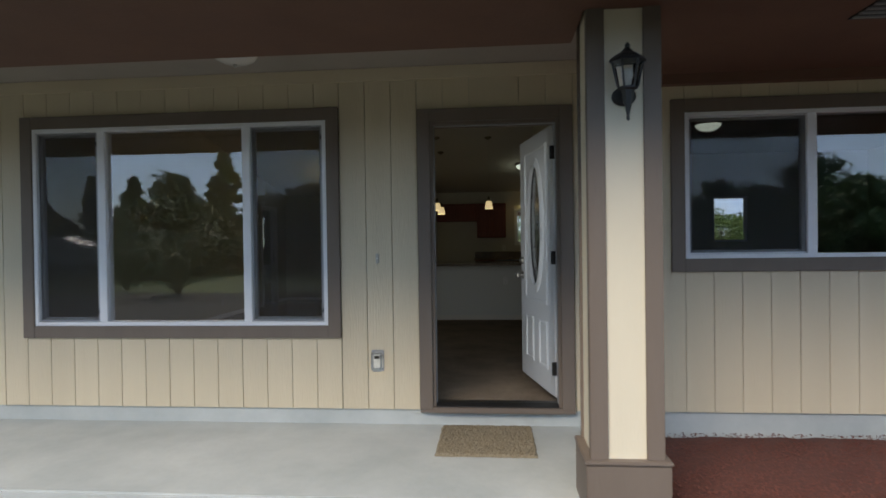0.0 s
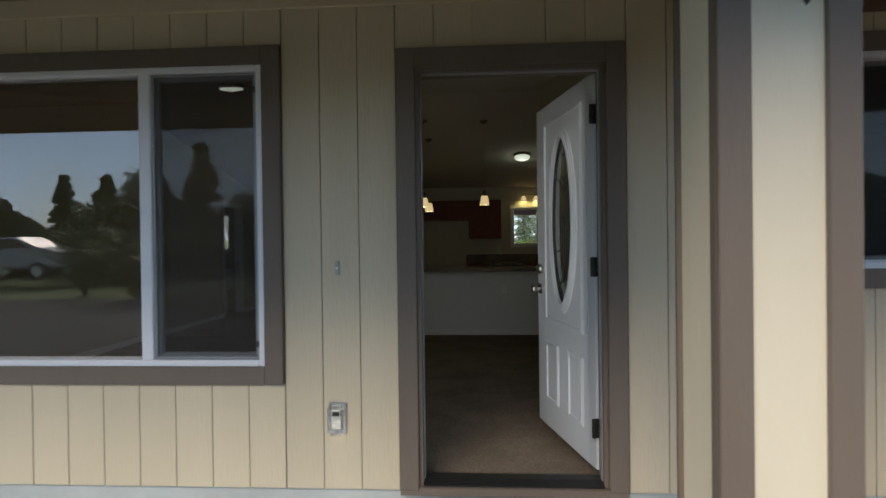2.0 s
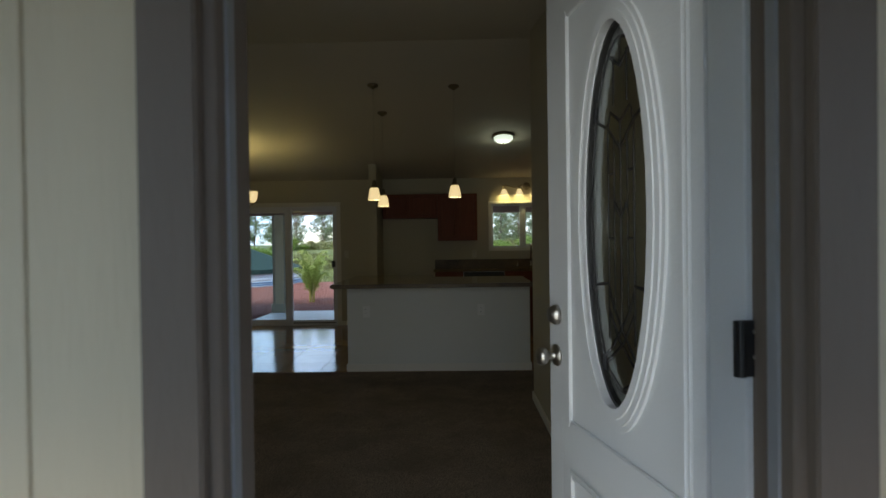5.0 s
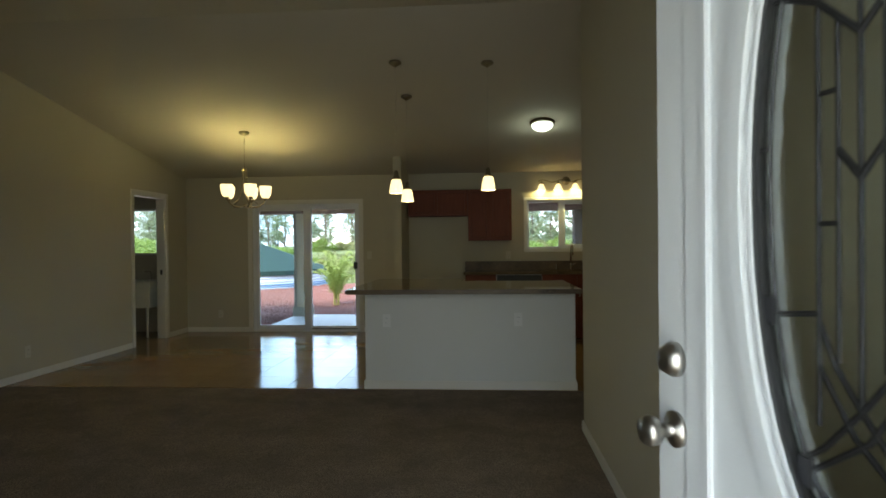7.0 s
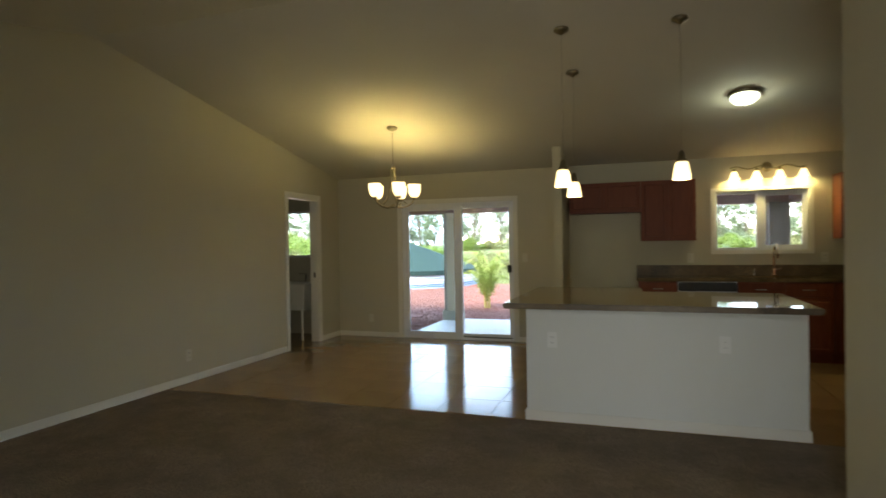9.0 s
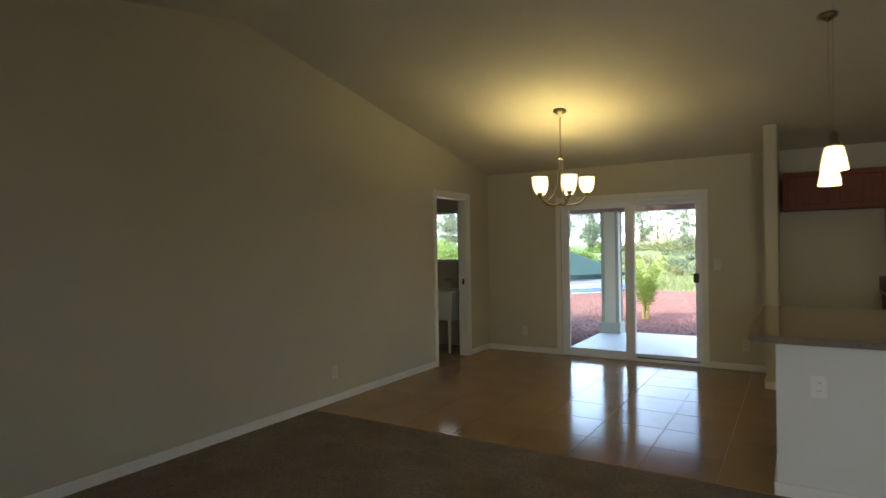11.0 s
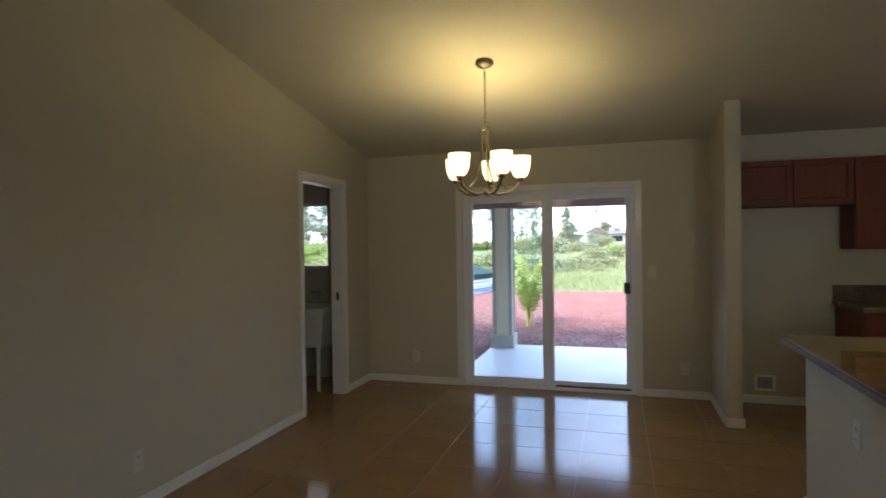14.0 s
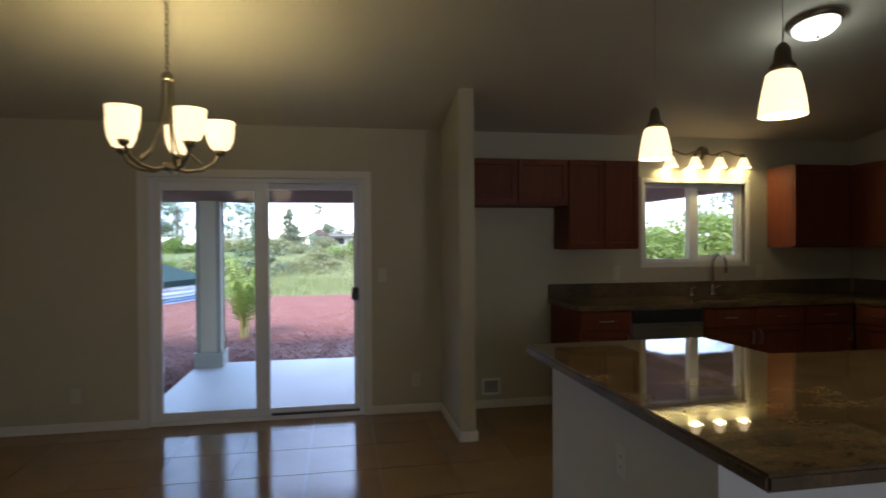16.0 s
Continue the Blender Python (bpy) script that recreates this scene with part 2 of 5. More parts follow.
LEAF = material("dark_leaves", (0.055, 0.105, 0.028), 0.6, second=(0.035, 0.07, 0.02), scale=1.1, random_value=0.2)
LEAF_LIGHT = leaf_material("light_leaves", (0.17, 0.25, 0.055), (0.11, 0.18, 0.045))
# Next two leaf colours are paled to carry the haze of distance.
LEAF_GREY_HAZED = leaf_material("hazed_grey_green_leaves", (0.16, 0.21, 0.12), (0.11, 0.15, 0.085))
LEAF_PALE_HAZED = leaf_material("hazed_pale_scrub_leaves", (0.20, 0.225, 0.095), (0.15, 0.165, 0.08))
FROND = leaf_material("palm_fronds", (0.20, 0.29, 0.06), (0.27, 0.31, 0.09))
PALMTRUNK = material("pale_palm_stem", (0.45, 0.37, 0.10), 0.6, second=(0.33, 0.29, 0.09), scale=6, bump=0.4)
ROOFING = material("brown_shingles", (0.085, 0.062, 0.052), 0.9, second=(0.06, 0.045, 0.038), scale=3, bump=0.4, bump_scale=18)
CARPAINT = material("silver_car_paint", (0.30, 0.31, 0.33), 0.2, second=(0.27, 0.28, 0.30), scale=1, coat=0.5)
TYRE = material("tyre_rubber", (0.015, 0.015, 0.015), 0.85, second=(0.02, 0.02, 0.02), scale=8)
DARKGLASS = material("dark_tinted_glass", (0.01, 0.012, 0.014), 0.05, second=(0.012, 0.014, 0.016), scale=4)


# ---- building helpers ----
def home(ob):
    p = Vector((0, 0, 0))
    while ob:
        p = p + ob.location
        ob = ob.parent
    return p


def thing(name, label, category, at=(0, 0, 0), group="", kind=""):
    ob = new(name)
    ob.location = at
    ob.empty_display_size = 0.1
    return tagged(ob, label, category, group, kind)


def part(name, bm, mat, parent=None, label="", local=False, smooth=False):
    """Links bm as one mesh. Its points are in the world's metres unless local."""
    if parent is not None and not local:
        bmesh.ops.translate(bm, verts=bm.verts, vec=-home(parent))
    bmesh.ops.recalc_face_normals(bm, faces=bm.faces)
    me = bpy.data.meshes.new(name)
    bm.to_mesh(me)
    bm.free()
    me.materials.append(mat)
    if smooth:
        for f in me.polygons:
            f.use_smooth = True
    ob = new(name, me)
    ob.parent = parent
    if label:
        ob["label"] = label
    return ob


def box(bm, x0, y0, z0, x1, y1, z1, bevel=0.0):
    made = bmesh.ops.create_cube(bm, size=1.0)["verts"]
    sx, sy, sz = abs(x1 - x0), abs(y1 - y0), abs(z1 - z0)
    for v in made:
        v.co = Vector(((x0 + x1) / 2 + v.co.x * sx, (y0 + y1) / 2 + v.co.y * sy, (z0 + z1) / 2 + v.co.z * sz))
    if bevel:
        edges = list({e for v in made for e in v.link_edges})
        bmesh.ops.bevel(bm, geom=edges, offset=min(bevel, 0.45 * min(sx, sy, sz)), segments=2, affect='EDGES')
    return bm


def boxed(*a, bevel=0.0):
    return box(bmesh.new(), *a, bevel=bevel)


def lathe(bm, profile, steps=24, at=(0, 0, 0), axis='Z', lobes=0, depth=0.0):
    """Turns a profile of (radius, height) round an axis; lobes make a fluted wall."""
    rings = []
    for r, h in profile:
        ring = []
        for i in range(steps):
            a = 2 * math.pi * i / steps
            rr = r * (1 + depth * math.cos(lobes * a)) if lobes else r
            p = (rr * math.cos(a), rr * math.sin(a), h)
            if axis == 'Y':
                p = (p[0], p[2], p[1])
            if axis == 'X':
                p = (p[2], p[0], p[1])
            ring.append(bm.verts.new(Vector(p) + Vector(at)))
        rings.append(ring)
    for a, b in zip(rings, rings[1:]):
        for i in range(steps):
            j = (i + 1) % steps
            bm.faces.new((a[i], a[j], b[j], b[i]))
    return rings


def turned(profile, steps=24, at=(0, 0, 0), axis='Z', caps=True, lobes=0, depth=0.0):
    bm = bmesh.new()
    rings = lathe(bm, profile, steps, at, axis, lobes, depth)
    if caps:
        bm.faces.new(rings[0])
        bm.faces.new(rings[-1])
    return bm


def tube(bm, points, radius, sides=8, taper=None):
    """A round rod along points."""
    pts = [Vector(p) for p in points]
    rings = []
    for i, p in enumerate(pts):
        d = (pts[min(i + 1, len(pts) - 1)] - pts[max(i - 1, 0)]).normalized()
        up = Vector((0, 0, 1)) if abs(d.z) < 0.95 else Vector((1, 0, 0))
        s = d.cross(up).normalized()
        u = s.cross(d)
        r = radius if taper is None else radius + (taper - radius) * i / (len(pts) - 1)
        rings.append([bm.verts.new(p + r * (math.cos(2 * math.pi * k / sides) * s + math.sin(2 * math.pi * k / sides) * u)) for k in range(sides)])
    for a, b in zip(rings, rings[1:]):
        for k in range(sides):
            m = (k + 1) % sides
            bm.faces.new((a[k], a[m], b[m], b[k]))
    bm.faces.new(rings[0])
    bm.faces.new(rings[-1])
    return bm


def prism(bm, outline, axis, a, b):
    """Extrudes a flat outline of (u, v) between a and b along an axis; u, v are the other two."""
    def place(u, v, w):
        return (w, u, v) if axis == 'X' else (u, w, v) if axis == 'Y' else (u, v, w)
    low = [bm.verts.new(place(u, v, a)) for u, v in outline]
    high = [bm.verts.new(place(u, v, b)) for u, v in outline]
    bm.faces.new(low)
    bm.faces.new(high)
    n = len(outline)
    for i in range(n):
        j = (i + 1) % n
        bm.faces.new((low[i], low[j], high[j], high[i]))
    return bm


def holed(x0, x1, z0, z1, y0, y1, openings):
    """A wall along x with openings (x0, x1, z0, z1) through it."""
    bm = bmesh.new()
    xs = sorted({x0, x1, *[v for o in openings for v in o[:2]]})
    for a, b in zip(xs, xs[1:]):
        cuts = sorted((o[2], o[3]) for o in openings if o[0] <= a + 1e-6 and o[1] >= b - 1e-6)
        z = z0
        for c, d in cuts:
            if c > z + 1e-6:
                box(bm, a, y0, z, b, y1, c)
            z = max(z, d)
        if z < z1 - 1e-6:
            box(bm, a, y0, z, b, y1, z1)
    return bm


def structure(name, bm, mat, label, category="", smooth=False):
    return tagged(part(name, bm, mat, smooth=smooth), label, category or name.split("_")[0], kind="structure")


FRONT, BACK, LEFT, RIGHT, RIDGE = 4.14, 12.27, -4.50, 2.78, 8.2
EAVE_Z, SLOPE = 2.33, 0.19


def ceil_z(y):
    return EAVE_Z + SLOPE * min(y - FRONT, BACK - y)

# ---- the large structure ----
SOIL = -0.19
bm = bmesh.new()
N = 90
grid = []
for i in range(N + 1):
    row = []
    for j in range(N + 1):
        u, v = (i / N * 2 - 1), (j / N * 2 - 1)
        x, y = 26 * u + 1474 * u ** 7, 8 + 26 * v + 1474 * v ** 7
        z = SOIL - 0.06
        far = max(0.0, y - 25.5)
        z += min(1.4, far * 0.055) if y > 0 else min(0.6, max(0.0, -y - 12) * 0.05)
        z += 0.18 * noise.noise((x * 0.12, y * 0.12, 0)) * min(1.0, max(0.0, (abs(y - 8) - 17.5) / 6))
        row.append(bm.verts.new((x, y, z)))
    grid.append(row)
for i in range(N):
    for j in range(N):
        bm.faces.new((grid[i][j], grid[i + 1][j], grid[i + 1][j + 1], grid[i][j + 1]))
structure("ground", bm, GRASS, "rough green grass reaching to the horizon", "ground", smooth=True)


def rough_sheet(x0, x1, y0, y1, z, step, height, edge=0.3):
    bm = bmesh.new()
    nx, ny = max(2, int((x1 - x0) / step)), max(2, int((y1 - y0) / step))
    rows = []
    for i in range(nx + 1):
        r = []
        for j in range(ny + 1):
            x, y = x0 + (x1 - x0) * i / nx, y0 + (y1 - y0) * j / ny
            h = height * (0.6 * noise.noise((x * 1.3, y * 1.3, 3)) + 0.6 * noise.noise((x * 7, y * 7, 5)))
            if i in (0, nx) or j in (0, ny):
                h = -0.12
            r.append(bm.verts.new((x, y, z + h)))
        rows.append(r)
    for i in range(nx):
        for j in range(ny):
            bm.faces.new((rows[i][j], rows[i + 1][j], rows[i + 1][j + 1], rows[i][j + 1]))
    return bm


def stones(count, x0, x1, y0, y1, z, size, near=None, seed=1):
    """Many small angular stones as plain octahedra, squashed and turned by chance."""
    rnd = random.Random(seed)
    verts, faces = [], []
    for _ in range(count):
        u = rnd.random()
        if near:
            u = u ** 1.8
        x, y = rnd.uniform(x0, x1), y0 + (y1 - y0) * u
        s = size * rnd.uniform(0.45, 1.3)
        a = rnd.uniform(0, 6.28)
        c, d = math.cos(a), math.sin(a)
        k = len(verts)
        for p in ((1, 0, 0), (-0.9, 0.2, 0.1), (0.1, 0.8, 0), (-0.1, -0.9, 0.1), (0.15, 0, 0.75)):
            px, py, pz = (q * s * rnd.uniform(0.7, 1.2) for q in p)
            verts.append((x + px * c - py * d, y + px * d + py * c, z + 0.3 * s + pz))
        faces += [(k, k + 2, k + 4), (k + 2, k + 1, k + 4), (k + 1, k + 3, k + 4), (k + 3, k, k + 4)]
    me = bpy.data.meshes.new("stones")
    me.from_pydata(verts, [], faces)
    return me


# Assumed, mostly unseen drive; its tone sets the bounce and the mirrored ground.
structure("road_drive", rough_sheet(-14, 12, -9, 2.9, SOIL - 0.015, 0.2, 0.02), DRIVE, "assumed dark grey gravel drive that cuts bounce onto the house front", "drive", smooth=True)
structure("ground_front_cinder", rough_sheet(0.99, 9, 1.3, 4.03, SOIL + 0.035, 0.12, 0.03), CINDER, "dark red cinder soil in front of the house", "ground", smooth=True)
structure("ground_back_cinder", rough_sheet(-16, 14, 12.4, 25.6, SOIL + 0.02, 0.16, 0.035), PINKCINDER, "washed red cinder gravel behind the house", "ground", smooth=True)
for nm, me, mat, lab in (("front_gravel", stones(14000, 0.98, 5.5, 2.0, 3.98, SOIL + 0.033, 0.009, seed=4), CINDERSTONE, "loose dark red cinder stones by the wall"),
                         ("back_gravel", stones(95000, -10, 5, 13.0, 25.2, SOIL + 0.02, 0.02, near=True, seed=5), PINKSTONE, "loose red cinder stones over the yard")):
    me.materials.append(mat)
    tagged(new(nm, me), lab, "gravel", kind="stuff")

# porch slab, footing, floors
structure("pavement_porch", boxed(-6.6, 2.75, -0.45, 0.99, 4.05, -0.13, bevel=0.012), CONCRETE, "smooth grey concrete porch slab with faint stains", "porch slab")
structure("footing", boxed(-6.6, 4.02, -0.5, 5.2, 4.16, -0.012), CONCRETE, "grey concrete footing under the siding", "footing")
structure("pavement_patio", boxed(-3.78, 12.44, -0.45, 2.6, 15.22, -0.1, bevel=0.012), LIGHTCONCRETE, "pale concrete slab of the back patio", "patio slab")
structure("floor_slab", boxed(-7.2, 4.1, -0.4, 5.2, 12.44, -0.03), CONCRETE, "concrete slab under the floors", "floor")
bm = bmesh.new()
nx, ny = 120, 90
rows = []
for i in range(nx + 1):
    r = []
    for j in range(ny + 1):
        x, y = LEFT + (RIGHT - LEFT) * i / nx, 4.13 + (8.935 - 4.13) * j / ny
        r.append(bm.verts.new((x, y, 0.004 * noise.noise((x * 9, y * 9, 0)) + 0.002 * noise.noise((x * 31, y * 31, 2)) - 0.004)))
    rows.append(r)
for i in range(nx):
    for j in range(ny):
        bm.faces.new((rows[i][j], rows[i + 1][j], rows[i + 1][j + 1], rows[i][j + 1]))
structure("floor_carpet", bm, CARPET, "brown taupe cut-pile carpet of the living room", "carpet", smooth=True)
tile_floor = structure("floor_tiles", boxed(-7.1, 8.935, -0.03, RIGHT, 12.27, -0.004), GROUT, "tan glazed tile floor with narrow brown grout", "tile floor")
structure("floor_bedroom", boxed(0.83, 4.14, -0.03, 5.0, 7.7, -0.003), CARPET, "brown carpet of the bedroom", "carpet")

# outer and inner walls
DOOR = (-0.342, 0.605, 0.0, 2.13)
BIGWIN = (-3.5, -1.13, 0.62, 2.17)
SIDEWIN = (1.487, 3.32, 1.095, 2.14)
structure("wall_front", holed(-6.6, 5.2, -0.012, 2.55, 4.014, FRONT, [DOOR, BIGWIN, SIDEWIN]), WALL, "front house wall behind the siding", "wall")
SLIDER = (-3.475, -1.84, 0.0, 1.915)
KITWIN = (0.635, 1.63, 1.21, 1.915)
LAUNDRYWIN = (-5.85, -4.97, 1.17, 1.88)
structure("wall_back", holed(-7.2, RIGHT + 0.14, -0.05, 2.42, BACK, BACK + 0.14, [SLIDER, KITWIN, LAUNDRYWIN]), WALL, "beige painted back wall", "wall")
bm = bmesh.new()
LDOOR = (10.945, 11.68, 1.985)
for a, b, low in ((FRONT, RIDGE, 0), (RIDGE, LDOOR[0], 0), (LDOOR[0], LDOOR[1], LDOOR[2]), (LDOOR[1], BACK, 0)):
    prism(bm, [(a, low), (b, low), (b, ceil_z(b) + 0.1), (a, ceil_z(a) + 0.1)], 'X', LEFT - 0.12, LEFT)
structure("wall_left", bm, WALL, "long plain beige painted wall of the living room", "wall")
bm = bmesh.new()
prism(bm, [(FRONT, 0), (7.83, 0), (7.83, ceil_z(7.83) + 0.05), (FRONT, ceil_z(FRONT) + 0.05)], 'X', 0.69, 0.83)
structure("wall_entry", bm, WALL, "beige painted partition beside the entrance door", "wall")
structure("wall_hall", holed(0.83, 5.0, -0.03, 3.15, 7.69, 7.83, [(3.05, 3.5, 1.2, 1.8)]), WALL, "beige painted partition behind the bedroom", "wall")
bm = bmesh.new()
prism(bm, [(7.83, 0), (BACK, 0), (BACK, ceil_z(BACK) + 0.1), (RIDGE, ceil_z(RIDGE) + 0.1), (7.83, ceil_z(7.83) + 0.1)], 'X', RIGHT, RIGHT + 0.14)
structure("wall_kitchen", bm, WALL, "beige painted side wall of the kitchen", "wall")
structure("wall_wing", boxed(-1.205, 11.5, 0, -1.095, BACK, 2.55, bevel=0.012), WALL, "beige painted wing wall beside the fridge space", "wall")
bm = bmesh.new()
box(bm, -7.2, 9.4, 0, -7.08, BACK, 2.4)
box(bm, -7.08, 9.4, 0, LEFT - 0.12, 9.52, 2.4)
structure("wall_laundry", bm, WALL, "painted walls of the laundry room", "wall")
bm = bmesh.new()
box(bm, 5.0, FRONT, -0.05, 5.14, 7.83, 2.5)
structure("wall_bedroom", bm, WALL, "painted side wall of the bedroom", "wall")

# ceilings and roof
bm = bmesh.new()
prism(bm, [(FRONT, ceil_z(FRONT)), (RIDGE, ceil_z(RIDGE)), (BACK, ceil_z(BACK)), (BACK, ceil_z(BACK) + 0.25), (RIDGE, ceil_z(RIDGE) + 0.25), (FRONT, ceil_z(FRONT) + 0.25)],
      'X', LEFT, RIGHT)
structure("ceiling", bm, CEILING, "vaulted pale ceiling with a low ridge", "ceiling")
structure("ceiling_bedroom", boxed(0.83, FRONT, 2.37, 5.0, 7.69, 2.43), CEILING, "flat pale bedroom ceiling", "ceiling")
structure("ceiling_laundry", boxed(-7.08, 9.52, 2.30, LEFT - 0.12, BACK, 2.38), CEILING, "flat laundry room ceiling", "ceiling")
# Unseen slab added to block the sky; front edge follows the tuned overhang.
bm = bmesh.new()
prism(bm, [(1.6, 2.42), (RIDGE, 3.6), (15.5, 2.13), (15.5, 2.2), (RIDGE, 3.72), (1.6, 2.54)], 'X', -7.4, 5.4)
structure("roof", bm, ROOFING, "unseen low brown shingle roof that keeps out the sky", "roof")

# porch ceiling, soffit, beam
structure("ceiling_porch", boxed(-6.6, 2.55, 2.545, 0.95, 4.0, 2.6), STUCCO, "pale grey textured porch ceiling", "ceiling")
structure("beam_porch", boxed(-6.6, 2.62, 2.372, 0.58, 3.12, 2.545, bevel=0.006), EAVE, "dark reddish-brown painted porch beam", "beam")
# Overhang depth is tuned to shade the wall top; its front is unseen.
structure("soffit_eave", boxed(-7.4, 1.65, 2.36, 5.4, 2.62, 2.4), EAVE, "dark reddish-brown painted eave soffit, its overhang added to shade the wall", "soffit")
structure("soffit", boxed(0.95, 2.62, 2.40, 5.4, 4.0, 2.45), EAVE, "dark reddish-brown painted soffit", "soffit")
structure("trim_frieze", boxed(-6.6, 3.982, 2.45, 0.95, 3.9995, 2.544, bevel=0.003), SIDING, "beige frieze board under the porch ceiling", "trim")
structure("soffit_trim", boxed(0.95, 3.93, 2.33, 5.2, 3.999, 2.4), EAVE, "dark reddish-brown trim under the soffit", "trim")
structure("soffit_patio", boxed(-4.9, BACK + 0.14, 2.06, 2.6, 15.4, 2.12), PATIOSOFFIT, "pale pinkish-brown soffit over the patio", "soffit")
structure("beam_patio", boxed(-4.8, 15.02, 1.92, 2.2, 15.2, 2.06, bevel=0.006), PATIOSOFFIT, "pale pinkish-brown beam over the patio posts", "beam")
structure("beam_patio_side", boxed(2.02, BACK + 0.14, 1.93, 2.18, 15.02, 2.06, bevel=0.006), PATIOSOFFIT, "pale pinkish-brown side beam of the patio roof", "beam")


# ---- windows and doors ----
def frame_bars(bm, x0, x1, z0, z1, y0, y1, w, bevel=0.004):
    box(bm, x0, y0, z0, x0 + w, y1, z1, bevel)
    box(bm, x1 - w, y0, z0, x1, y1, z1, bevel)
    box(bm, x0 + w, y0, z0, x1 - w, y1, z0 + w, bevel)
    box(bm, x0 + w, y0, z1 - w, x1 - w, y1, z1, bevel)
    return bm


def pane(parent, x0, x1, z0, z1, y, mat=None, label=""):
    ob = part("pane", boxed(x0, y, z0, x1, y + 0.006, z1), mat or GLASS, parent, label)
    ob.visible_shadow = False
    return ob


def casing(name, x0, x1, z0, z1, w, y0, y1, mat, label, bottom=True):
    """Flat trim boards round an opening, one part each."""
    t = thing(name, label, "trim", ((x0 + x1) / 2, y0, z0), kind="structure")
    part("board", boxed(x0 - w, y0, z0 - (w if bottom else 0), x0, y1, z1 + w, bevel=0.004), mat, t)
    part("board", boxed(x1, y0, z0 - (w if bottom else 0), x1 + w, y1, z1 + w, bevel=0.004), mat, t)
    part("board", boxed(x0, y0 + 0.002, z1, x1, y1, z1 + w, bevel=0.004), mat, t)
    if bottom:
        part("board", boxed(x0, y0 + 0.002, z0 - w, x1, y1, z0, bevel=0.004), mat, t)
    return t


# picture window: fixed middle light, a slider with a screen at each end
w = thing("window_1", "wide white vinyl window with a fixed middle pane between sliders", "window", (-2.3, 4.0, 0.62), kind="structure")
x0, x1, z0, z1 = BIGWIN
part("window_frame", frame_bars(bmesh.new(), x0, x1, z0, z1, 3.985, 4.1, 0.032), VINYL, w)
for m in (-2.93, -1.757):
    part("mullion", boxed(m - 0.032, 3.99, z0 + 0.032, m + 0.032, 4.09, z1 - 0.032, bevel=0.004), VINYL, w)
pane(w, -2.898, -1.789, z0 + 0.032, z1 - 0.032, 4.03)
for a, b in ((x0 + 0.032, -2.962), (-1.725, x1 - 0.032)):
    s = part("sash", frame_bars(bmesh.new(), a, b, z0 + 0.034, z1 - 0.034, 4.02, 4.06, 0.03), VINYL, w)
    pane(s, a + 0.03, b - 0.03, z0 + 0.064, z1 - 0.064, 4.035)
    part("insect_screen", boxed(a + 0.012, 4.006, z0 + 0.045, b - 0.012, 4.008, z1 - 0.045), SCREEN, w, "dark fine insect screen")
    part("screen_frame", frame_bars(bmesh.new(), a + 0.004, b - 0.004, z0 + 0.036, z1 - 0.036, 4.0, 4.012, 0.012, 0), GREYPLASTIC, w)
    for zz in (z0 + 0.1, z1 - 0.14):
        part("latch", boxed(b - 0.016, 3.994, zz, b - 0.004, 4.0, zz + 0.03), BLACK, w)
casing("trim_window", x0, x1, z0, z1, 0.095, 3.975, 4.012, TAUPE, "dark taupe boards round the picture window")

w = thing("window_2", "white vinyl sliding bedroom window with a screen", "window", (2.4, 4.0, 1.07), kind="structure")
x0, x1, z0, z1 = SIDEWIN
part("window_frame", frame_bars(bmesh.new(), x0, x1, z0, z1, 3.985, 4.1, 0.03), VINYL, w)
part("mullion", boxed(2.325, 3.99, z0 + 0.03, 2.39, 4.09, z1 - 0.03, bevel=0.004), VINYL, w)
s = part("sash", frame_bars(bmesh.new(), x0 + 0.03, 2.325, z0 + 0.032, z1 - 0.032, 4.02, 4.06, 0.028), VINYL, w)
pane(s, x0 + 0.058, 2.297, z0 + 0.06, z1 - 0.06, 4.035)
part("insect_screen", boxed(x0 + 0.04, 4.006, z0 + 0.042, 2.32, 4.008, z1 - 0.042), SCREEN, w, "dark fine insect screen")
pane(w, 2.39, x1 - 0.03, z0 + 0.03, z1 - 0.03, 4.03)
casing("trim_window", x0, x1, z0, z1, 0.095, 3.975, 4.012, TAUPE, "dark taupe boards round the bedroom window")

# entrance
x0, x1, z0, z1 = DOOR
t = casing("trim_door", x0, x1, 0.0, z1, 0.095, 3.97, 4.012, TAUPE, "dark taupe boards round the entrance", bottom=False)
part("board", boxed(x0 - 0.095, 3.972, -0.03, x0, 4.012, -0.0, bevel=0.003), TAUPE, t)
part("board", boxed(x1, 3.972, -0.03, x1 + 0.095, 4.012, -0.0, bevel=0.003), TAUPE, t)
part("sill_board", boxed(x0, 3.965, -0.03, x1, 4.012, 0.012, bevel=0.004), TAUPE, t)
j = thing("door_jamb", "dark taupe door jamb with a grey weather strip", "door frame", (0.1, 4.07, 0), kind="structure")
part("jamb_side", boxed(x0, 3.995, 0.012, x0 + 0.022, FRONT, z1, bevel=0.002), TAUPE, j)
part("jamb_side", boxed(x1 - 0.022, 3.995, 0.012, x1, FRONT, z1, bevel=0.002), TAUPE, j)
part("jamb_head", boxed(x0 + 0.022, 3.995, z1 - 0.022, x1 - 0.022, FRONT, z1, bevel=0.002), TAUPE, j)
part("weather_strip", boxed(x0 + 0.022, 4.03, 0.03, x0 + 0.028, 4.06, z1 - 0.022), GREYPLASTIC, j, "grey weather strip")
part("weather_strip", boxed(x1 - 0.028, 4.03, 0.03, x1 - 0.022, 4.06, z1 - 0.022), GREYPLASTIC, j, "grey weather strip")
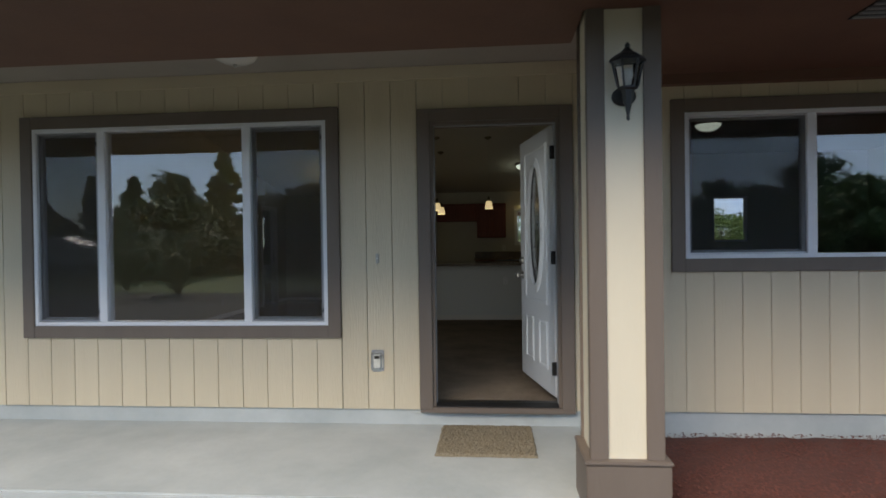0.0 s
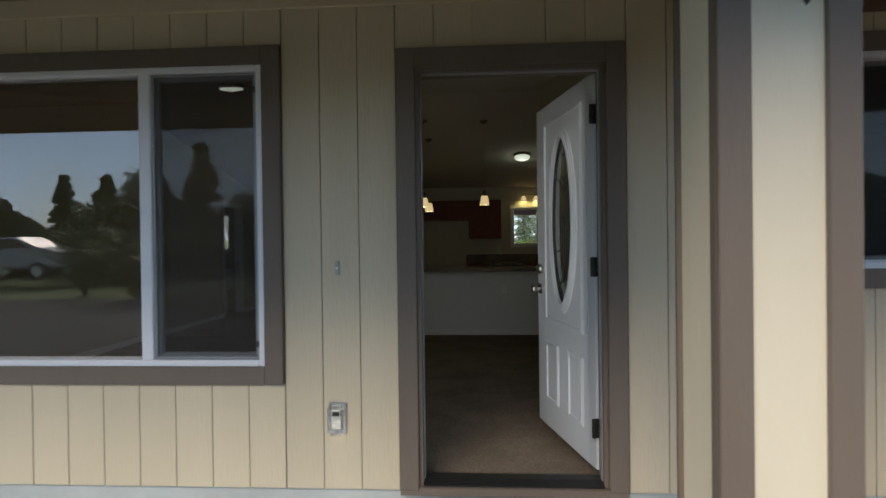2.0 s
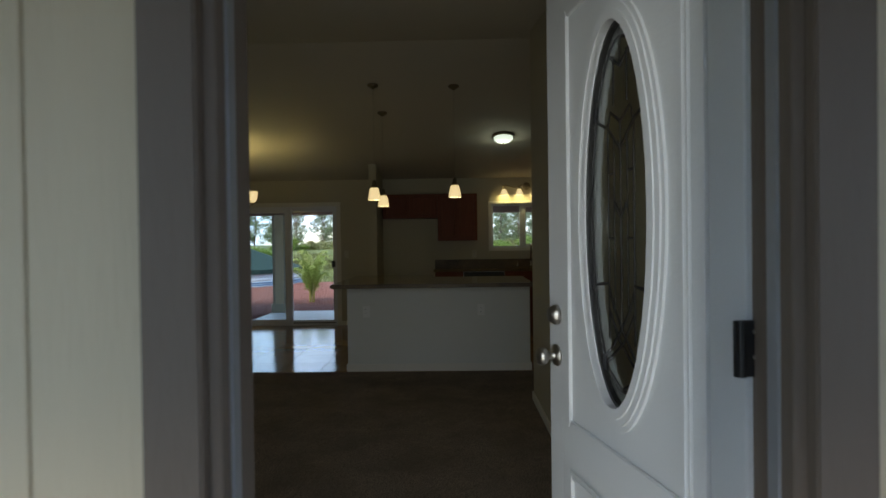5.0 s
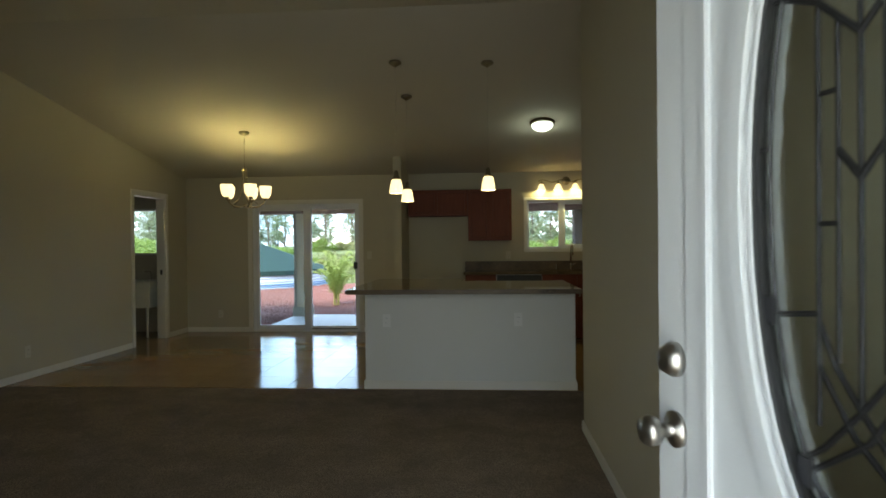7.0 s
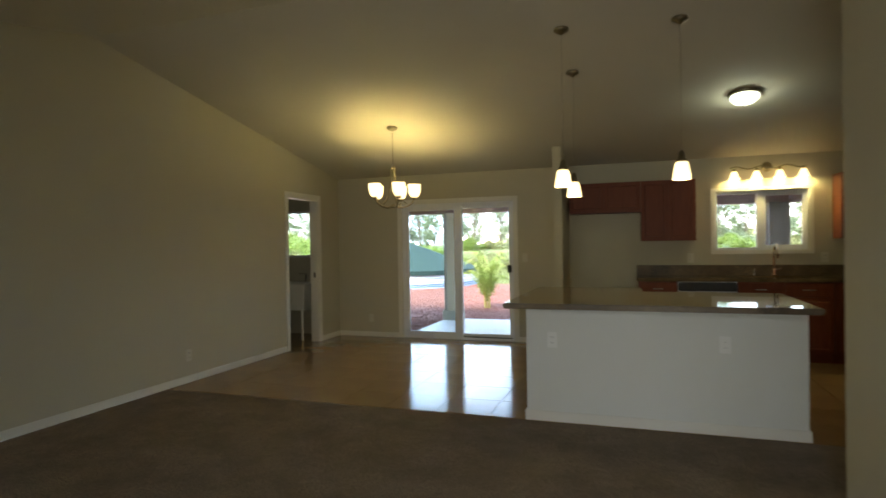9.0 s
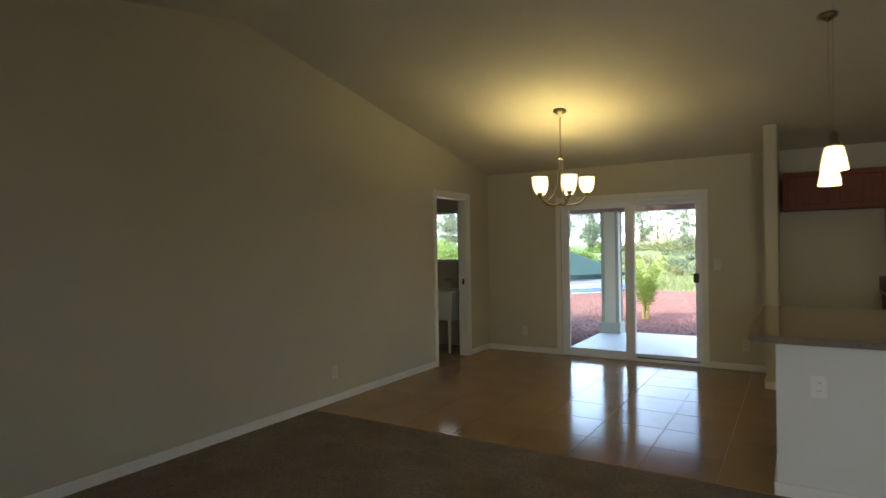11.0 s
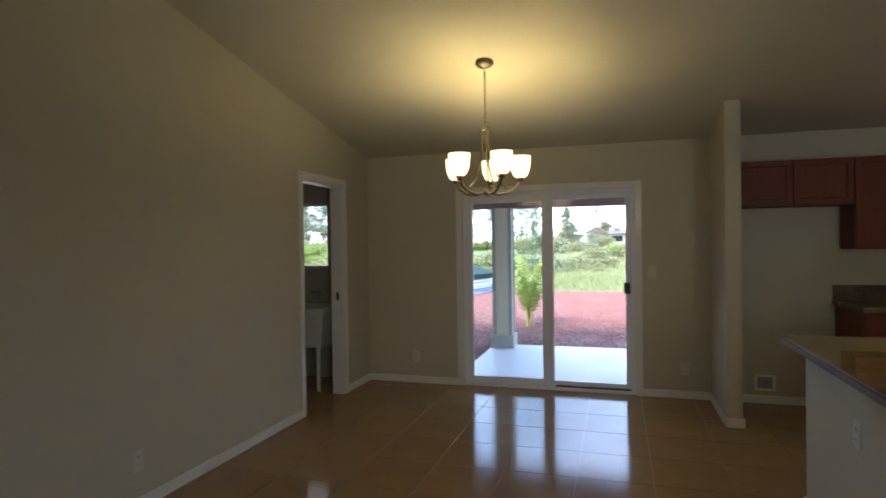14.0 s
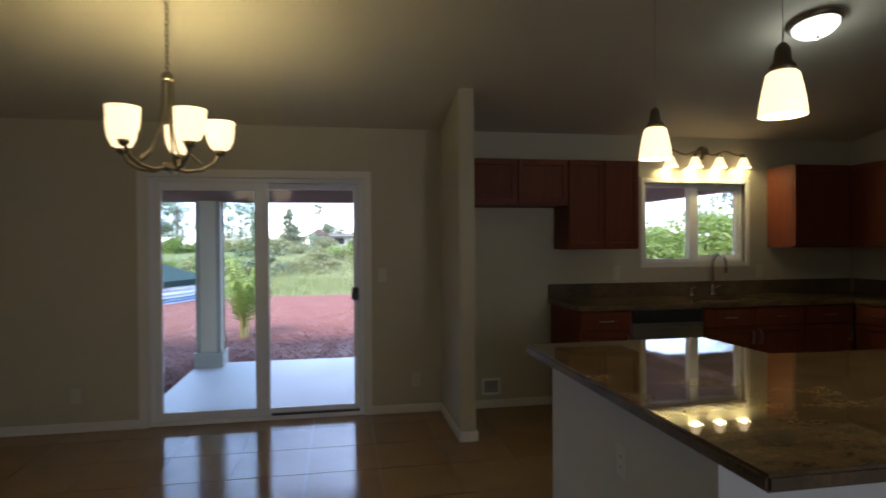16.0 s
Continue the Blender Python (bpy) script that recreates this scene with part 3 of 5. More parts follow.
part("weather_strip", boxed(x0 + 0.028, 4.03, z1 - 0.028, x1 - 0.028, 4.06, z1 - 0.022), GREYPLASTIC, j, "grey weather strip")
th = thing("threshold", "black metal door threshold", "threshold", (0.1, 4.05, 0), kind="structure")
bm = bmesh.new()
prism(bm, [(3.985, 0.012), (4.16, -0.004), (4.16, 0.016), (4.1, 0.036), (4.04, 0.036), (3.985, 0.02)], 'X', x0 + 0.022, x1 - 0.022)
part("sill_plate", bm, RUBBER, th)


def ellipse(cx, cz, a, b, n=48):
    return [(cx + a * math.cos(2 * math.pi * i / n), cz + b * math.sin(2 * math.pi * i / n)) for i in range(n)]


def ring_bars(bm, outer, inner, y0, y1):
    n = len(outer)
    vs = [[bm.verts.new((p[0], y, p[1])) for p in o] for o, y in ((outer, y0), (inner, y0), (inner, y1), (outer, y1))]
    for k in range(4):
        a, b = vs[k], vs[(k + 1) % 4]
        for i in range(n):
            m = (i + 1) % n
            bm.faces.new((a[i], a[m], b[m], b[i]))
    return bm


def rectangle(cx, cz, hw, hh, n=48):
    """A rectangle sampled at the same angles as the ellipse."""
    out = []
    for i in range(n):
        a = 2 * math.pi * i / n
        c, s = math.cos(a), math.sin(a)
        k = min(hw / abs(c) if abs(c) > 1e-6 else 1e9, hh / abs(s) if abs(s) > 1e-6 else 1e9)
        out.append((cx + k * c, cz + k * s))
    return out


# the leaf, open inward; built along +x from its hinges, inside face towards -y... then turned
DW, DH, DT = 0.925, 2.06, 0.044
door = thing("door_1", "open white panelled entrance door with an oval leaded glass", "door", (0.592, 4.12, 0.055), kind="structure")
door.rotation_euler = (0, 0, radians(102.5))
OC, OA, OB = (DW / 2 + 0.012, 1.315), 0.187, 0.505
bm = bmesh.new()
hole = ellipse(*OC, OA, OB)
frame_at = rectangle(*OC, DW / 2 - 0.1, OB + 0.12)
ring_bars(bm, frame_at, hole, -DT / 2, DT / 2)
box(bm, 0, -DT / 2, 0, 0.1, DT / 2, DH, 0.002)
box(bm, DW - 0.1, -DT / 2, 0, DW, DT / 2, DH, 0.002)
box(bm, 0.1, -DT / 2, 0, DW - 0.1, DT / 2, OC[1] - OB - 0.12)
box(bm, 0.1, -DT / 2, OC[1] + OB + 0.12, DW - 0.1, DT / 2, DH)
leaf = part("leaf", bm, DOORPAINT, door, local=True)
for side in (-1, 1):
    y = side * DT / 2
    for k, (w_, d) in enumerate(((0.054, 0.008), (0.040, 0.013), (0.020, 0.017))):
        bm = ring_bars(bmesh.new(), ellipse(*OC, OA + w_, OB + w_), ellipse(*OC, OA - 0.006, OB - 0.006), y, y + side * d)
        part("oval_moulding", bm, DOORPAINT, leaf, "raised white oval moulding", local=True, smooth=False)
    for cx, cz, hw, hh in ((DW / 2, 1.315, 0.31, 0.64), (0.275, 0.36, 0.115, 0.19), (DW - 0.275, 0.36, 0.115, 0.19)):
        for w_, d in ((0.0, 0.007), (-0.012, 0.011)):
            bm = frame_bars(bmesh.new(), cx - hw - w_, cx + hw + w_, cz - hh - w_, cz + hh + w_, min(y, y + side * d), max(y, y + side * d), 0.014 - w_ * 0.2, 0.003)
            part("panel_moulding", bm, DOORPAINT, leaf, local=True)
bm = bmesh.new()
prism(bm, ellipse(*OC, OA, OB), 'Y', -0.006, 0.006)
g = part("oval_glass", bm, LEADGLASS, door, "textured oval glass", local=True)
g.visible_shadow = False


def came(points, radius=0.0055):
    return part("leading", tube(bmesh.new(), [(OC[0] - x, 0.0, OC[1] + z) for x, z in points], radius, 6), LEAD, g, local=True)


came([(0.158 * math.cos(a), 0.46 * math.sin(a)) for a in [2 * math.pi * i / 40 for i in range(41)]], 0.005)
for s in (-1, 1):
    came([(s * 0.066, 0.25), (s * 0.066, -0.33)], 0.0045)
    came([(s * 0.034, 0.20), (s * 0.034, -0.24)], 0.004)
    came([(s * 0.034, 0.42), (s * 0.034, 0.29)], 0.004)
    came([(s * 0.066, 0.235), (0, 0.173)], 0.0055)
    came([(s * 0.066, 0.235), (s * 0.052, 0.275), (0, 0.243)], 0.0055)
    came([(s * 0.05, 0.42), (0, 0.385)], 0.005)
    came([(s * 0.034, 0.035), (0, -0.005)], 0.0055)
    came([(s * 0.066, 0.235), (s * 0.13, 0.265)], 0.005)
    came([(s * 0.066, 0.112), (s * 0.034, 0.112)], 0.004)
    came([(s * 0.066, -0.06), (s * 0.034, -0.06)], 0.004)
    came([(s * 0.066, -0.18), (s * 0.148, -0.19)], 0.005)
    came([(s * 0.158, 0.055), (s * 0.182, 0.055)], 0.004)
    came([(s * 0.066, -0.19), (s * 0.04, -0.245), (0, -0.295), (-s * 0.06, -0.36), (-s * 0.095, -0.385)], 0.005)
    came([(s * 0.066, -0.25), (s * 0.01, -0.33), (-s * 0.05, -0.375), (-s * 0.085, -0.40)], 0.005)
    came([(s * 0.062, -0.42), (0, -0.455)], 0.005)
    for zc in (0.285, -0.185, -0.40):
        xc = 0.158 * math.sqrt(1 - (zc / 0.46) ** 2) + 0.012
        bm = boxed(OC[0] - s * xc - 0.013, -0.008, OC[1] + zc - 0.022, OC[0] - s * xc + 0.013, 0.008, OC[1] + zc + 0.022, bevel=0.003)
        part("dark_jewel", bm, LEAD, g, "small dark corner jewel", local=True)
came([(0, 0.243), (0, 0.173)], 0.004)
came([(0, 0.173), (0, -0.29)], 0.0045)
came([(0, 0.46), (0, 0.385)], 0.004)
part("oval_gasket", ring_bars(bmesh.new(), ellipse(*OC, OA + 0.001, OB + 0.001), ellipse(*OC, OA - 0.010, OB - 0.010), -0.012, 0.012), BLACK, door, "dark seal round the glass", local=True)
for side in (-1, 1):
    y = side * DT / 2
    k = part("door_knob", turned([(0.001, 0), (0.034, 0), (0.034, side * 0.008), (0.014, side * 0.012), (0.013, side * 0.032), (0.026, side * 0.042),
                                  (0.029, side * 0.056), (0.024, side * 0.068), (0.001, side * 0.071)], 28, (DW - 0.065, y, 0.88), 'Y', caps=False), NICKEL, door, "brushed nickel knob", local=True, smooth=True)
    part("deadbolt", turned([(0.001, 0), (0.033, 0), (0.032, side * 0.012), (0.022, side * 0.028), (0.016, side * 0.03), (0.001, side * 0.03)], 28, (DW - 0.065, y, 1.012), 'Y', caps=False),
         NICKEL, door, "brushed nickel deadbolt", local=True, smooth=True)
for z in (0.168, 1.005, 1.795):
    h = part("hinge", boxed(-0.006, -DT / 2 - 0.001, z, 0.004, DT / 2 + 0.024, z + 0.1, bevel=0.001), BLACK, door, "black metal hinge", local=True)
    bm = bmesh.new()
    lathe(bm, [(0.007, z), (0.007, z + 0.1)], 10, (-0.004, DT / 2 + 0.012, 0))
    part("hinge_pin", bm, BLACK, h, local=True)
    for sy, sz in ((-0.01, 0.02), (0.01, 0.035), (-0.01, 0.065), (0.01, 0.08)):
        part("screw", turned([(0.004, -0.0085), (0.004, -0.006)], 8, (0, sy, z + sz), 'X'), NICKEL, h, local=True)

# sliding glass door
s = thing("door_2", "white vinyl sliding glass patio door, closed", "sliding door", (-2.64, BACK, 0), kind="structure")
x0, x1, z0, z1 = SLIDER
part("door_frame", frame_bars(bmesh.new(), x0, x1, z0 + 0.0, z1, BACK + 0.01, BACK + 0.12, 0.035), VINYL, s)
p = part("sliding_panel", frame_bars(bmesh.new(), x0 + 0.035, -2.585, 0.036, z1 - 0.036, BACK + 0.02, BACK + 0.055, 0.062), VINYL, s)
part("meeting_stile", boxed(-2.69, BACK + 0.017, 0.098, -2.646, BACK + 0.052, z1 - 0.098, bevel=0.003), VINYL, p)
pane(p, x0 + 0.097, -2.69, 0.098, z1 - 0.098, BACK + 0.034, TINTGLASS)
p = part("fixed_panel", frame_bars(bmesh.new(), -2.63, x1 - 0.035, 0.036, z1 - 0.036, BACK + 0.062, BACK + 0.1, 0.045), VINYL, s)
pane(p, -2.585, x1 - 0.08, 0.08, z1 - 0.08, BACK + 0.078, CLEARGLASS)
part("track", boxed(-2.57, BACK + 0.01, 0.035, x1 - 0.04, BACK + 0.05, 0.045), RUBBER, s, "dark bottom track")
part("handle", boxed(-1.938, BACK + 0.015, 0.935, -1.882, BACK + 0.064, 1.04, bevel=0.008), BLACK, s, "black latch")
part("pull", boxed(-2.61, BACK - 0.008, 0.93, -2.585, BACK + 0.02, 1.1, bevel=0.006), PLASTIC, s, "white pull")
casing("trim_slider", x0, x1, 0.0, z1, 0.062, BACK - 0.018, BACK + 0.01, WHITE, "white casing round the sliding door", bottom=False)

# kitchen window
w = thing("window_3", "white vinyl sliding kitchen window over the sink", "window", (1.13, BACK, 1.19), kind="structure")
x0, x1, z0, z1 = KITWIN
part("window_frame", frame_bars(bmesh.new(), x0, x1, z0, z1, BACK + 0.03, BACK + 0.13, 0.03), VINYL, w)
part("mullion", boxed(1.095, BACK + 0.03, z0 + 0.03, 1.16, BACK + 0.11, z1 - 0.03, bevel=0.004), VINYL, w)
pane(w, x0 + 0.03, 1.095, z0 + 0.03, z1 - 0.03, BACK + 0.09, CLEARGLASS)
sa = part("sash", frame_bars(bmesh.new(), 1.16, x1 - 0.03, z0 + 0.03, z1 - 0.03, BACK + 0.045, BACK + 0.08, 0.03), VINYL, w)
pane(sa, 1.19, x1 - 0.06, z0 + 0.06, z1 - 0.06, BACK + 0.06, CLEARGLASS)
casing("trim_kitchen_window", x0, x1, z0, z1, 0.045, BACK - 0.015, BACK + 0.03, WHITE, "pale casing round the kitchen window")
w = thing("window_4", "white laundry room window", "window", (-5.4, BACK, 1.17), kind="structure")
x0, x1, z0, z1 = LAUNDRYWIN
part("window_frame", frame_bars(bmesh.new(), x0, x1, z0, z1, BACK + 0.03, BACK + 0.13, 0.03), VINYL, w)
pane(w, x0 + 0.03, x1 - 0.03, z0 + 0.03, z1 - 0.03, BACK + 0.08, CLEARGLASS)
w = thing("window_5", "small bedroom window in the far wall", "window", (3.27, 7.76, 1.2), kind="structure")
part("window_frame", frame_bars(bmesh.new(), 3.05, 3.5, 1.2, 1.8, 7.72, 7.8, 0.025), VINYL, w)
pane(w, 3.075, 3.475, 1.225, 1.775, 7.76)

# laundry doorway and its open door
c = thing("trim_laundry_door", "white casing of the laundry doorway", "door frame", (LEFT, 11.28, 0), kind="structure")
a, b, h = LDOOR
for y0, y1 in ((a - 0.06, a), (b, b + 0.06)):
    part("board", boxed(LEFT, y0, 0, LEFT + 0.016, y1, h + 0.06, bevel=0.004), WHITE, c)
part("board", boxed(LEFT, a, h, LEFT + 0.014, b, h + 0.06, bevel=0.004), WHITE, c)
for y0, y1 in ((a, a + 0.016), (b - 0.016, b)):
    part("jamb_side", boxed(LEFT - 0.12, y0, 0, LEFT, y1, h), WHITE, c)
part("jamb_head", boxed(LEFT - 0.12, a + 0.016, h - 0.016, LEFT, b - 0.016, h), WHITE, c)
part("strike_plate", boxed(LEFT - 0.07, b - 0.019, 0.9, LEFT - 0.04, b - 0.0155, 0.97), BLACK, c, "dark strike plate")


# baseboards
def baseboard(*bars):
    bm = bmesh.new()
    for q in bars:
        box(bm, q[0], q[1], 0, q[2], q[3], 0.07, 0.004)
    return structure("baseboard", bm, WHITE, "white painted baseboard", "baseboard")


baseboard((LEFT, FRONT, LEFT + 0.013, a - 0.06))
baseboard((LEFT, b + 0.06, LEFT + 0.013, BACK))
baseboard((LEFT + 0.013, BACK - 0.013, SLIDER[0] - 0.062, BACK))
baseboard((SLIDER[1] + 0.062, BACK - 0.013, -1.205, BACK))
baseboard((-1.218, 11.487, -1.205, BACK - 0.013), (-1.218, 11.487, -1.082, 11.5), (-1.095, 11.5, -1.082, BACK - 0.013))
baseboard((-1.082, BACK - 0.013, -0.25, BACK))
baseboard((0.677, FRONT, 0.69, 7.843), (0.677, 7.83, 1.9, 7.843))

# ---- front porch things ----
def post(name, x0, x1, y0, y1, z0, top, base_top, label, face=None, edge=0.085, trim=None, foot=None, slim=False):
    """A boxed square post: recessed panels, corner boards and a plinth."""
    t = thing(name, label, "post", ((x0 + x1) / 2, (y0 + y1) / 2, z0))
    part("core", boxed(x0 + 0.016, y0 + 0.016, base_top, x1 - 0.016, y1 - 0.016, top), face or CREAM, t)
    for cx, sx in ((x0, 1), (x1, -1)):
        for cy, sy in ((y0, 1), (y1, -1)):
            bm = bmesh.new()
            box(bm, cx, cy, base_top, cx + sx * edge, cy + sy * 0.018, top, 0.003)
            if cy == y0 or not slim:
                box(bm, cx, cy + sy * 0.018, base_top, cx + sx * 0.018, cy + sy * (0.06 if slim else edge), top, 0.003)
            part("corner_board", bm, trim or TAUPE, t)
    part("plinth", boxed(x0 - 0.025, y0 - 0.025, z0, x1 + 0.025, y1 + 0.025, base_top - 0.02, bevel=0.006), foot or TAUPE, t)
    part("plinth_cap", boxed(x0 - 0.032, y0 - 0.032, base_top - 0.02, x1 + 0.032, y1 + 0.032, base_top, bevel=0.006), foot or TAUPE, t)
    return t


post("porch_post", 0.58, 0.935, 2.6, 2.93, -0.3, 2.55, 0.16, "cream porch post with dark taupe corner boards on a plinth", slim=True)


def lantern(x, y, z):
    t = thing("wall_lantern", "black metal coach lantern with clear glass on the post", "wall lamp", (x, y, z))
    part("back_plate", turned([(0.001, 0), (0.055, 0), (0.055, -0.012), (0.03, -0.022), (0.001, -0.024)], 20, (x, y, z + 0.03), 'Y', caps=False), BLACK, t, smooth=True)
    part("arm", tube(bmesh.new(), [(x, y - 0.02, z + 0.03), (x, y - 0.06, z - 0.02), (x, y - 0.1, z - 0.02), (x, y - 0.115, z + 0.04)], 0.011, 8), BLACK, t)
    yy = y - 0.115
    part("tail", turned([(0.002, -0.13), (0.008, -0.12), (0.006, -0.1), (0.014, -0.05), (0.022, 0.0), (0.03, 0.04), (0.045, 0.05), (0.045, 0.06)], 6, (x, yy, z)), BLACK, t)
    for k in range(6):
        a = math.pi / 3 * k
        part("rib", tube(bmesh.new(), [(x + 0.044 * math.cos(a), yy + 0.044 * math.sin(a), z + 0.058), (x + 0.068 * math.cos(a), yy + 0.068 * math.sin(a), z + 0.20)], 0.005, 6), BLACK, t)
    gl = part("glass", turned([(0.04, 0.06), (0.062, 0.20)], 6, (x, yy, z), caps=False), CLEARGLASS, t, "clear lantern glass")
    gl.visible_shadow = False
    part("bulb", turned([(0.012, 0.06), (0.014, 0.09), (0.024, 0.125), (0.02, 0.155), (0.002, 0.165)], 12, (x, yy, z)), SHADE_OFF, t, "white unlit bulb", smooth=True)
    part("roof", turned([(0.082, 0.2), (0.078, 0.215), (0.06, 0.235), (0.03, 0.255), (0.018, 0.27), (0.01, 0.28), (0.012, 0.295), (0.002, 0.31)], 6, (x, yy, z)), BLACK, t)
    return t


lamp = lantern(0.757, 2.616, 1.905)
lamp.scale = (1.06, 0.8, 0.84)


def dome_light(x, y, z, r, tilt, glass, label, drop=0.09):
    t = thing("ceiling_light", label, "ceiling lamp", (x, y, z))
    t.rotation_euler = (tilt, 0, 0)
    part("pan", turned([(r * 1.08, 0.0), (r * 1.08, -0.022), (r * 0.98, -0.034), (r * 0.93, -0.03)], 32, caps=False), BRONZE, t, "dull metal rim", local=True, smooth=True)
    part("dome", turned([(r * 0.96, -0.028), (r * 0.92, -0.05), (r * 0.72, -drop * 0.82), (r * 0.4, -drop * 1.02), (0.004, -drop * 1.08)], 32, caps=False), glass, t, "frosted glass dome", local=True, smooth=True)
    part("finial", turned([(0.012, -drop * 1.07), (0.014, -drop * 1.07 - 0.01), (0.006, -drop * 1.07 - 0.02), (0.001, -drop * 1.07 - 0.024)], 12), NICKEL, t, "small metal finial", local=True, smooth=True)
    return t


dome_light(-1.54, 3.36, 2.545, 0.17, 0, SHADE_OFF, "unlit frosted dome light on the porch ceiling", 0.125)

# doorbell, weatherproof outlet, mat
t = thing("doorbell", "small metal doorbell button on the siding", "doorbell", (-0.75, 4.0, 1.12))
part("plate", boxed(-0.762, 3.985, 1.085, -0.738, 4.0, 1.16, bevel=0.004), NICKEL, t)
part("button", turned([(0.006, 0), (0.006, -0.004), (0.001, -0.005)], 12, (-0.75, 3.985, 1.122), 'Y'), PLASTIC, t)
t = thing("outdoor_outlet", "grey weatherproof outlet with a clear bubble cover", "outlet", (-0.757, 4.0, 0.355))
part("box", boxed(-0.805, 3.988, 0.275, -0.71, 4.0, 0.435, bevel=0.006), GREYPLASTIC, t)
part("receptacle", boxed(-0.783, 3.972, 0.305, -0.735, 3.988, 0.405, bevel=0.004), PLASTIC, t, "white receptacle")
part("hood", boxed(-0.777, 3.966, 0.375, -0.741, 3.972, 0.398), BLACK, t)
c = part("cover", boxed(-0.8, 3.93, 0.28, -0.715, 3.987, 0.43, bevel=0.015), BEVELGLASS, t, "clear plastic bubble cover")
c.visible_shadow = False

bm = bmesh.new()
rnd = random.Random(3)
nx, ny = 60, 52
rows = []
for i in range(nx + 1):
    r = []
    for j in range(ny + 1):
        x, y = -0.275 + 0.655 * i / nx, 3.37 + 0.6 * j / ny
        edge = i in (0, nx) or j in (0, ny)
        r.append(bm.verts.new((x + (rnd.uniform(-0.005, 0.005) if edge else 0), y + (rnd.uniform(-0.005, 0.005) if edge else 0), -0.128 if edge else -0.112 + rnd.uniform(-0.005, 0.005))))
    rows.append(r)
for i in range(nx):
    for j in range(ny):
        bm.faces.new((rows[i][j], rows[i + 1][j], rows[i + 1][j + 1], rows[i][j + 1]))
tagged(part("doormat", bm, COIR), "worn brown coir doormat on the concrete", "doormat")

# soffit vent
t = thing("soffit_vent", "dark slatted vent with a pale frame in the soffit", "vent", (2.5, 2.9, 2.4))
part("backing", boxed(2.02, 2.52, 2.392, 3.2, 3.0, 2.4), BLACK, t)
for k in range(8):
    part("slat", boxed(2.02, 2.54 + 0.058 * k, 2.384, 3.2, 2.56 + 0.058 * k, 2.392), GREYPLASTIC if k > 1 else VINYL, t)

# ---- living and dining room ----
def wall_plate(name, label, x, y, z, facing, kind, mat=None):
    """An outlet or switch on a wall; facing is the way it looks: '-y', '+x' or '-x'."""
    t = thing(name, label, kind, (x, y, z))
    t.rotation_euler = (0, 0, {'-y': 0, '+x': math.pi / 2, '-x': -math.pi / 2}[facing])
    part("plate", boxed(-0.036, -0.006, -0.058, 0.036, 0, 0.058, bevel=0.003), mat or IVORY, t, local=True)
    if kind == "outlet":
        for zz in (-0.021, 0.021):
            s = part("socket", boxed(-0.016, -0.009, zz - 0.014, 0.016, -0.005, zz + 0.014, bevel=0.003), mat or IVORY, t, local=True)
            for xx in (-0.006, 0.006):
                part("slot", boxed(xx - 0.0012, -0.0095, zz - 0.004, xx + 0.0012, -0.0088, zz + 0.006), BLACK, s, local=True)
    else:
        part("toggle", boxed(-0.017, -0.01, -0.033, 0.017, -0.005, 0.033, bevel=0.003), mat or IVORY, t, local=True)
    return t


wall_plate("wall_outlet", "ivory wall outlet low on the long wall", LEFT, 9.2, 0.27, '+x', "outlet")
wall_plate("wall_outlet", "ivory wall outlet beside the sliding door", -3.98, BACK, 0.27, '-y', "outlet")
wall_plate("wall_outlet", "ivory wall outlet beside the wing wall", -1.42, BACK, 0.27, '-y', "outlet")
wall_plate("light_switch", "ivory rocker switch beside the sliding door", -1.69, BACK, 1.14, '-y', "switch")
wall_plate("wall_outlet", "white outlet on the island front", -0.86, 8.93, 0.61, '-y', "outlet", PLASTIC)
wall_plate("wall_outlet", "white outlet on the island front", 0.31, 8.93, 0.62, '-y', "outlet", PLASTIC)
wall_plate("wall_outlet", "ivory outlet above the kitchen backsplash", 1.78, BACK, 1.12, '-y', "outlet")
wall_plate("wall_outlet", "ivory outlet above the kitchen backsplash", 0.36, BACK, 1.12, '-y', "outlet")
wall_plate("wall_outlet", "white outlet on the island end", -1.055, 9.45, 0.62, '-x', "outlet", PLASTIC)


